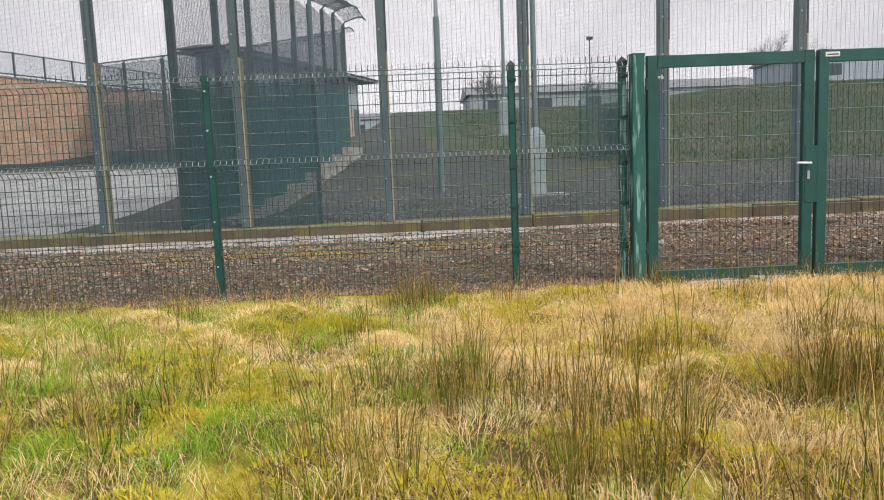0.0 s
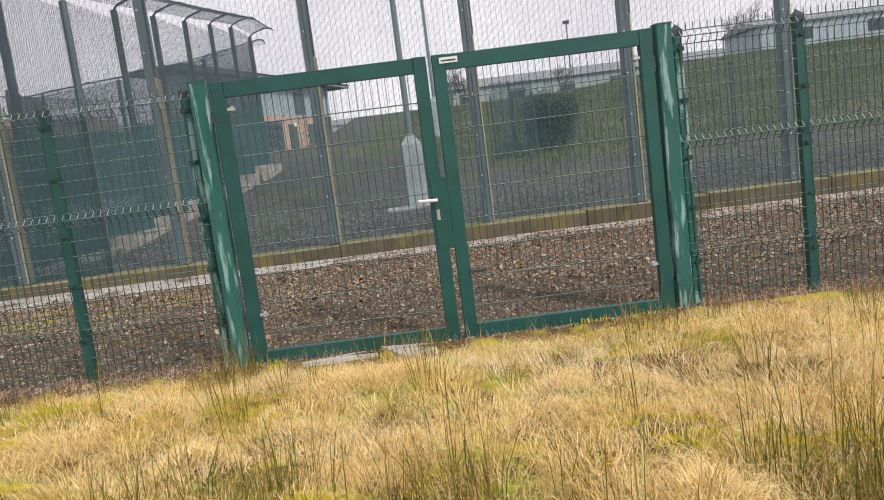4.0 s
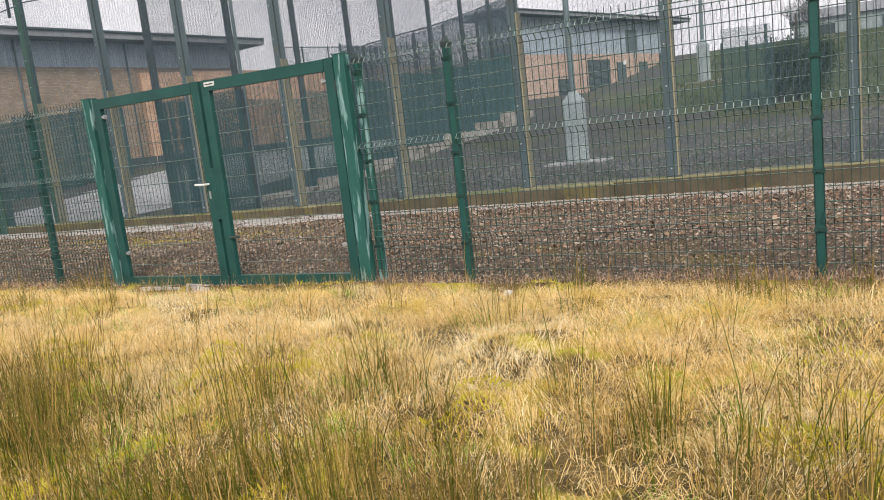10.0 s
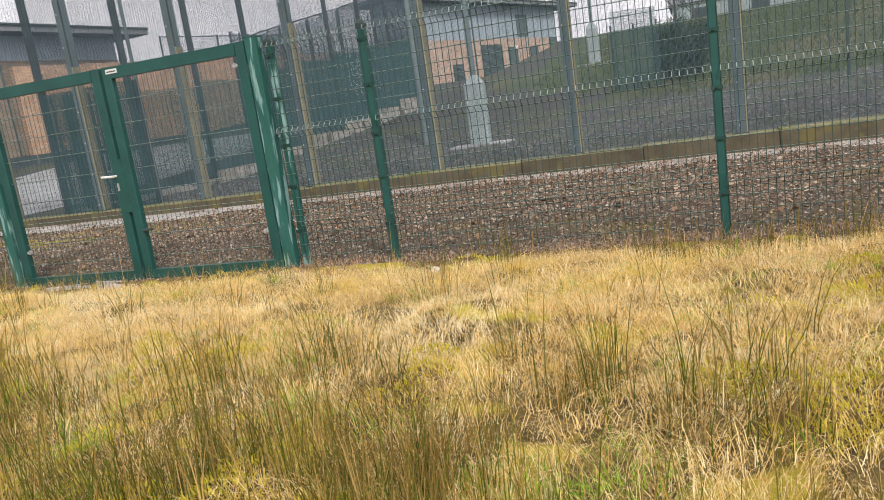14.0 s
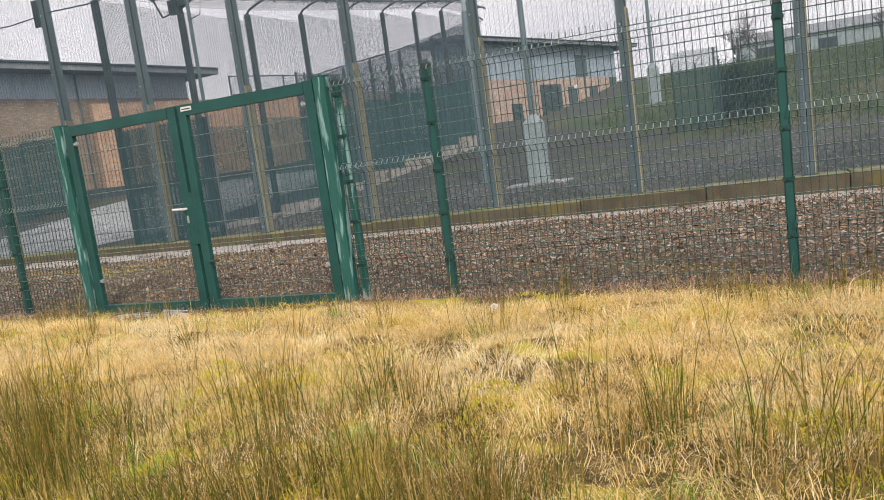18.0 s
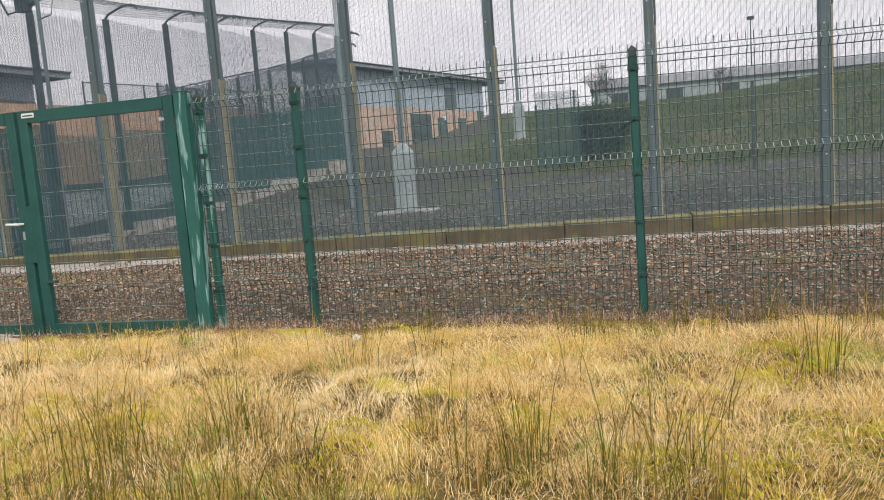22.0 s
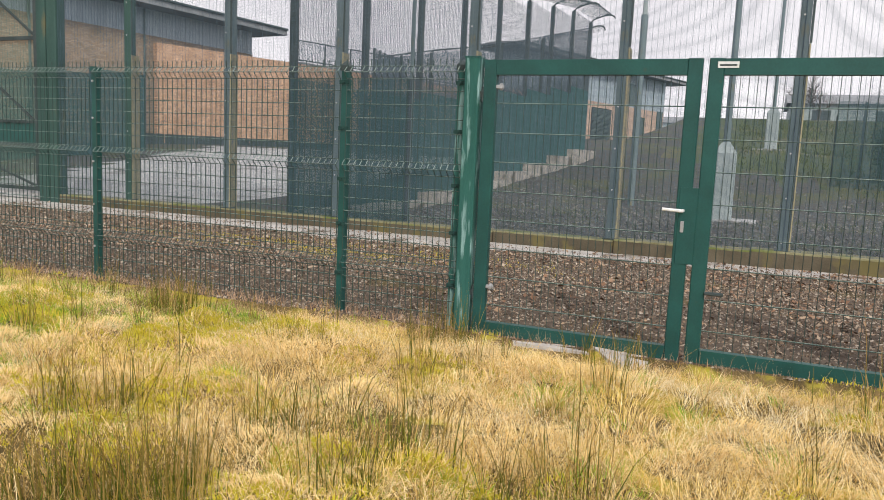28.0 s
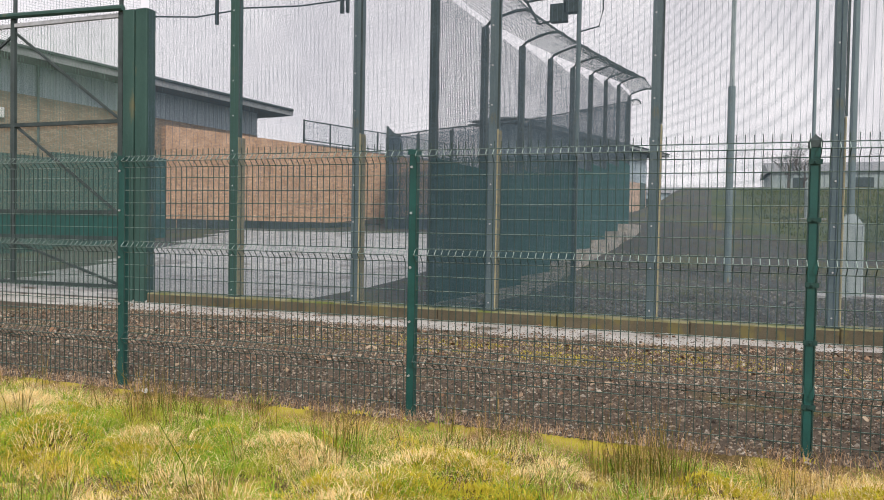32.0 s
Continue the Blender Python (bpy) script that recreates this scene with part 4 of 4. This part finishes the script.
# ---- gravel, leaves and litter ----
def scatter(name, mat, xy, size, flat, up, seed, faces=4):
    """Small stones or leaves lying on the ground, as one mesh."""
    r = np.random.default_rng(seed)
    n = len(xy)
    z = np.array([ground_z(x, y) for x, y in xy]) + up
    ang = r.uniform(0, 2 * math.pi, n)
    s = size * r.lognormal(0, 0.35, n)
    tilt = r.normal(0, flat, (n, 2))
    base = np.array([(1, 0, 0), (0.3, 0.8, 0.0), (-0.9, 0.35, 0), (-0.5, -0.7, 0)] + ([(0, 0, 0.8)] if faces == 5 else []), float)
    c, sn = np.cos(ang), np.sin(ang)
    v = np.empty((n, len(base), 3))
    for k, (a, b, h) in enumerate(base):
        a2, b2 = a * r.uniform(0.7, 1.3, n), b * r.uniform(0.7, 1.3, n)
        v[:, k, 0] = xy[:, 0] + s * (c * a2 - sn * b2)
        v[:, k, 1] = xy[:, 1] + s * (sn * a2 + c * b2)
        v[:, k, 2] = z + s * (h + tilt[:, 0] * a + tilt[:, 1] * b)
    o = np.arange(n)[:, None] * len(base)
    if faces == 5:
        f = np.concatenate([o + np.array([[i, (i + 1) % 4, 4]]) for i in range(4)]).tolist()
    else:
        f = (o + np.array([[0, 1, 2, 3]])).tolist()
    me = bpy.data.meshes.new(name)
    me.from_pydata(v.reshape(-1, 3).tolist(), [], f)
    me.materials.append(mat)
    me.update()
    return new(name, me)


r = np.random.default_rng(11)
xy = np.stack([r.uniform(-9.5, 13.5, 150000), 6.45 + 5.8 * r.beta(1.0, 1.15, 150000)], 1)
xy = xy[(xy[:, 1] < 11.5 + 0.5 * (xy[:, 0] > 3)) | (r.random(len(xy)) < 0.25)]
tagged(scatter("gravel", PEBBLE, xy, 0.0096, 0.1, 0.0, 1, 5), "loose dark and pale gravel stones between the fences", "gravel", kind="stuff")
xy = np.stack([r.uniform(-9, 17, 30000), 7.0 + 5.45 * r.beta(1.8, 1.0, 30000)], 1)
xy = np.array([p for p in xy if noise.noise((p[0] * 0.7, p[1] * 0.9, 14.0)) + 0.25 * ease(0, 4, p[0]) > -0.05 or p[0] * 8.3 % 1 < 0.25])
xy = xy[(xy[:, 1] < 11.5) | (xy[:, 0] > 3) | (r.random(len(xy)) < 0.3)]
tagged(scatter("fallen_leaves", LEAF, xy, 0.016, 0.35, 0.015, 2), "brown fallen leaves lying on the gravel", "leaves", kind="stuff")

xy = np.stack([r.uniform(-2.5, 17, 26000), 13.0 + 13 * r.beta(1.0, 1.6, 26000)], 1)
tagged(scatter("yard_stones", GREY_PEBBLE, xy, 0.024, 0.1, 0.0, 3, 5), "loose grey and pale stones in the yard", "gravel", kind="stuff")

# ---- grass of the field ----
def grass(name, mat, xy, height, width, lean, seed, segs=2, lay=0.0, swirl=0.0, az=None, up=None):
    """Bent blades, each its own island, as one mesh."""
    r = np.random.default_rng(seed)
    n = len(xy)
    z = np.array([ground_z(x, y) for x, y in xy]) - 0.01
    if up is not None:
        z = z + up
    h = height * r.lognormal(0, 0.3, n)
    if az is None:
        az = r.uniform(0, 2 * math.pi, n)
    if swirl:
        az = np.array([5 * noise.noise((x * 1.3, y * 1.3, 12.0)) for x, y in xy]) * math.pi + r.normal(0, swirl, n)
    ln = lean * np.abs(r.normal(0.6, 0.5, n)) + lay
    face = r.uniform(0, math.pi, n)
    rows = []
    for k in range(segs + 1):
        t = k / segs
        hz = h * t * np.cos(ln * t)
        out = h * t * np.sin(ln * t)
        w = width * (1 - t) ** 0.7 * r.uniform(0.8, 1.2)
        for sgn in ((-1, 1) if k < segs else (0,)):
            rows.append(np.stack([xy[:, 0] + out * np.cos(az) + sgn * w * np.cos(face), xy[:, 1] + out * np.sin(az) + sgn * w * np.sin(face), z + hz], 1))
    v = np.stack(rows, 1)
    m = v.shape[1]
    o = np.arange(n)[:, None] * m
    f = []
    for k in range(segs - 1):
        f += (o + np.array([[2 * k, 2 * k + 1, 2 * k + 3, 2 * k + 2]])).tolist()
    f += (o + np.array([[2 * segs - 2, 2 * segs - 1, 2 * segs]])).tolist()
    me = bpy.data.meshes.new(name)
    me.from_pydata(v.reshape(-1, 3).tolist(), [], f)
    me.materials.append(mat)
    along = [k / segs for k in range(segs) for _ in (0, 1)] + [1.0]
    me.attributes.new("along", "FLOAT", "POINT").data.foreach_set("value", np.tile(along, n).astype(np.float32))
    me.update()
    return new(name, me)


def tussocks(centres, count, r0, r1, rise, seed):
    """Blade feet on low mounds: place, height over the ground and the way each blade falls (outwards)."""
    r = np.random.default_rng(seed)
    xy, up, az = [], [], []
    for c in centres:
        R = r.uniform(r0, r1)
        k = int(count * (R / r1) ** 2 * r.uniform(0.7, 1.3)) + 4
        q, a = R * np.sqrt(r.random(k)), r.uniform(0, 2 * math.pi, k)
        xy.append(np.stack([c[0] + q * np.cos(a), c[1] + 0.9 * q * np.sin(a)], 1))
        up.append(rise * (R / r1) * (1 - (q / R) ** 2) * (1 - 0.75 * ease(5.6, 6.3, c[1])))
        fall = r.uniform(0, 2 * math.pi)
        az.append(np.arctan2(np.sin(a) * q / R + 0.45 * math.sin(fall), np.cos(a) * q / R + 0.45 * math.cos(fall)) + r.normal(0, 0.35, k))
    return np.concatenate(xy), np.concatenate(up), np.concatenate(az)


def clumped(n, x0, x1, y0, y1, freq, want, seed, sharp=3.0):
    """Random places, more of them where a slow noise is high."""
    r = np.random.default_rng(seed)
    out = []
    while len(out) < n:
        x, y = r.uniform(x0, x1), r.uniform(y0, y1)
        if noise.noise((x * freq, y * freq, seed)) * sharp + want > r.uniform(0, 1):
            out.append((x, y))
    return np.array(out)


hx = np.random.default_rng(61)
yard_weed = np.stack([hx.uniform(-1, 18, 16000), 13.1 + 16 * hx.beta(1.3, 1.2, 16000)], 1)
yard_weed = np.array([p for p in yard_weed if noise.noise((p[0] * 0.45, p[1] * 0.45, 44.0)) > 0.05])
tagged(grass("yard_weeds", HILLGRASS, yard_weed, 0.1, 0.006, 0.9, 37, 2), "low weeds between the stones of the yard", "weeds", kind="stuff")
hill_pts = np.stack([hx.uniform(3, 45, 60000), hx.uniform(24, 62, 60000)], 1)
hill_pts = np.array([p for p in hill_pts if zone(*p) == 4])
tagged(grass("hill_tufts", HILLGRASS, hill_pts, 0.16, 0.02, 0.9, 38, 2, 0.2), "rough grass of the green hill", "grass", kind="stuff")
X0, X1, Y0, Y1 = -7.5, 15.5, 1.6, 6.62


def lush(x, y):
    """Where fresh grass shows between the straw."""
    return 0.85 * noise.noise((x * 1.3, y * 1.9, 31.0)) + 0.35 * noise.noise((x * 0.5, y * 0.7, 8.0)) + 0.75 * ease(2.0, -0.4, x) - 0.36 - 0.3 * ease(6.1, 6.5, y) - 0.22 * ease(1.0, 2.5, x) - 0.1 * ease(2.0, 4.0, x) > 0


r7 = np.random.default_rng(77)


def near(x, y):
    """The stretch of the field beside the path, where the growth is thickest."""
    return 0.2 - 1.25 * (y - 1.6) < x < 9.8 + 0.4 * (y - 1.2)


def thinned(points, keep):
    return np.array([p for p in points if r7.random() < keep(*p) * (1.0 if near(*p) else 0.3)])


def open_turf(x, y):
    """How far the turf lies open, from 0 among the rushes to 1 towards the fence and in the west."""
    w = 0.45 * noise.noise((x * 0.8, y * 0.8, 19.0))
    return max(ease(3.4, 4.3, y + w), 0.85 * ease(2.6, -0.6, x + w))


straw = thinned(clumped(230000, X0, X1, 2.0, 6.4, 2.3, 0.72, 21, 1.0), lambda x, y: (0.2 if lush(x, y) else 1.0) * (0.75 + 0.25 * open_turf(x, y)))
tagged(grass("dry_grass", STRAW, straw, 0.1, 0.0016, 0.5, 31, 2, 0.8, 0.6), "matted dry straw-coloured grass of the field", "grass", kind="stuff")
mounds = thinned(clumped(3000, X0, X1, 2.1, 6.3, 1.4, 0.6, 25, 1.2), lambda x, y: (0.3 if lush(x, y) else 1.0) * (0.25 + 0.75 * open_turf(x, y)))
txy, tup, taz = tussocks(mounds, 125, 0.07, 0.24, 0.13, 26)
tagged(grass("grass_tussocks", STRAW, txy, 0.115, 0.0016, 0.4, 30, 3, 1.2, az=taz, up=tup), "low pale tussocks of combed dry grass", "grass", kind="stuff")
hummocks = thinned(clumped(190, X0, 4.6, 3.4, 5.95, 1.1, 0.4, 71, 1.4), lambda x, y: 0.9)
hxy, hup, haz = tussocks(hummocks, 520, 0.1, 0.24, 0.13, 72)
tagged(grass("straw_hummocks", GOLD_STRAW, hxy, 0.072, 0.0018, 0.35, 73, 3, 1.35, az=haz, up=hup), "rounded hummocks of combed golden straw", "grass", kind="stuff")
stand = thinned(clumped(26000, X0, X1, 2.0, 6.2, 1.1, 0.3, 24, 1.8), lambda x, y: 0.35 + 0.4 * (1 - open_turf(x, y)))
tagged(grass("standing_grass", STRAW, stand, 0.17, 0.0011, 0.8, 34, 2, 0.2), "thin standing dry grass stems", "grass", kind="stuff")
pale = thinned(clumped(90000, X0, X1, 2.2, 6.35, 1.3, 0.25, 81, 1.8), lambda x, y: (0.25 if lush(x, y) else 1.0) * (0.4 + 0.6 * open_turf(x, y)))
tagged(grass("pale_straw", PALE_STRAW, pale, 0.085, 0.0013, 0.6, 82, 2, 0.7, 0.9, up=0.02), "fine pale bleached straw lying on the turf", "grass", kind="stuff")
gm = thinned(clumped(3000, X0, X1, 2.1, 6.4, 0.9, 0.8, 22, 0.5), lambda x, y: 1.0 if lush(x, y) else 0.1 + 0.2 * (1 - open_turf(x, y)))
gm = np.concatenate([gm, np.stack([r7.normal(-2.4, 0.9, 230), r7.normal(5.25, 0.4, 230)], 1)])
gxy, gup, gaz = tussocks(gm, 150, 0.06, 0.2, 0.05, 27)
tagged(grass("green_grass", FRESH, gxy, 0.08, 0.0022, 0.7, 32, 2, 0.4, az=gaz, up=gup), "short fresh green and yellow grass tufts", "grass", kind="stuff")
cush = thinned(np.concatenate([clumped(1000, X0, X1, 2.1, 5.6, 0.9, 0.0, 28, 1.6), clumped(700, X0, 3.5, 2.1, 5.8, 1.3, 0.0, 33, 1.6)]), lambda x, y: 0.95)
edge = np.array([p for p in np.stack([r7.uniform(-5, 11, 260), r7.normal(6.33, 0.06, 260)], 1) if noise.noise((p[0] * 0.9, 7.0, 4.0)) > 0.05])
cxy, cup, caz = tussocks(np.concatenate([cush, edge]), 200, 0.07, 0.2, 0.1, 29)
tagged(grass("moss_cushions", MOSSY, cxy, 0.03, 0.0035, 0.8, 39, 2, 0.3, az=caz, up=cup), "yellow-green moss cushions between the stems", "moss", kind="stuff")
mp = np.random.default_rng(63)
mxy = np.array([p for p in np.stack([mp.normal(-0.9, 1.5, 9000), mp.normal(10.1, 0.42, 9000)], 1) if noise.noise((p[0] * 1.8, p[1] * 2.4, 17.0)) > -0.1])
tagged(grass("gravel_moss", MOSSY, mxy, 0.03, 0.004, 0.8, 43, 2, 0.5), "yellowish moss and short grass on the gravel", "moss", kind="stuff")
behind = np.random.default_rng(52)
bx = np.stack([behind.uniform(-9, 17, 26000), behind.uniform(-4, 2.0, 26000)], 1)
tagged(grass("rough_grass", STRAW, bx, 0.2, 0.006, 0.8, 36, 2, 0.8), "dry grass of the wider field", "grass", kind="stuff")
fr = np.random.default_rng(51)
fringe = np.stack([fr.uniform(X0, X1, 26000), fr.normal(6.4, 0.12, 26000)], 1)
fringe = fringe[(fringe[:, 0] < 2.3) | (fringe[:, 0] > 5.4) | (fr.random(26000) < 0.55)]
fringe = np.array([p for p in fringe if noise.noise((p[0] * 1.6, 3.0, 21.0)) > -0.25 or p[0] * 9.1 % 1 < 0.3])
tagged(grass("fence_weeds", BROWN, fringe, 0.085, 0.0016, 0.8, 35, 2), "reddish-brown dry weeds along the foot of the fence", "grass", kind="stuff")
tuft = np.random.default_rng(41)
centres = []
for x, y in clumped(4300, X0, X1, 2.0, 6.4, 2.1, 0.3, 23, 1.7):
    keep = 0.93 - 0.85 * open_turf(x, y)
    if tuft.random() < keep * (1.0 if near(x, y) else 0.3):
        centres.append((x, y))
lone = [(0.35, 5.82), (0.48, 5.8), (0.6, 5.84), (0.5, 5.74), (2.3, 6.22), (2.48, 6.2), (-2.42, 5.7), (-2.6, 5.75), (-1.23, 5.7), (8.42, 5.92), (8.7, 5.9), (7.3, 6.3), (9.6, 6.2), (9.2, 6.1), (9.9, 6.0), (10.3, 6.15)]
centres += lone
cnt = np.minimum(110, tuft.lognormal(2.55, 0.85, len(centres)).astype(int) + 3)
cnt[-len(lone):] = 75
rad = 0.011 * np.sqrt(cnt) * tuft.uniform(0.7, 1.5, len(centres))
rp, ra = [], []
for c, k, s in zip(centres, cnt, rad):
    d = tuft.normal(0, 1, (k, 2)) * s
    rp.append(np.array(c) + d)
    ra.append(np.arctan2(d[:, 1], d[:, 0]) + tuft.normal(0, 0.5, k))
pts, ra = np.concatenate(rp), np.concatenate(ra)
keep = pts[:, 1] < 6.55
tagged(grass("rushes", RUSH, pts[keep], 0.27, 0.0026, 0.32, 33, 3, az=ra[keep]), "upright tufts of brown-green soft rush", "rushes", kind="stuff")
lit = thing("litter", pose(6.8, 6.34, ground_z(6.8, 6.34) + 0.02) @ Matrix.Scale(0.55, 4), "crumpled white paper litter beside the fence", "litter")
part("paper", Shape().add([(-0.05, -0.02, 0.0), (0.04, -0.04, 0.0), (0.06, 0.02, 0.05), (-0.02, 0.04, 0.07), (-0.06, 0.01, 0.04), (0.0, -0.03, 0.06)], [(0, 1, 5), (1, 2, 5), (2, 3, 5), (3, 4, 5), (4, 0, 5), (0, 4, 3, 2, 1)]), WHITE, lit)
lit2 = copy_thing(lit, pose(-3.35, 6.47, 0.0, 0, 0, 80) @ Matrix.Scale(0.9, 4))
tagged(lit2, "crumpled pale plastic litter at a fence post", "litter")
for x, y, s in ((6.62, 6.42, 0.055), (7.0, 6.4, 0.04), (2.2, 6.45, 0.05), (-1.0, 6.44, 0.05)):
    q = np.random.default_rng(int(abs(x) * 100))
    cl = thing("earth_clod", pose(x, y, ground_z(x, y)), "small brown clod of earth and dead stems", "earth")
    ring = [(s * 1.3 * math.cos(a) * q.uniform(0.8, 1.2), s * math.sin(a) * q.uniform(0.8, 1.2)) for a in np.linspace(0, 2 * math.pi, 9)[:-1]]
    v = [(u, w, -0.02) for u, w in ring] + [(u * 0.6, w * 0.6, s * q.uniform(0.1, 0.55)) for u, w in ring] + [(0, 0, s * 0.5)]
    f = [(i, (i + 1) % 8, 8 + (i + 1) % 8, 8 + i) for i in range(8)] + [(8 + i, 8 + (i + 1) % 8, 16) for i in range(8)]
    part("clod", Shape().add(v, f), EARTH, cl)
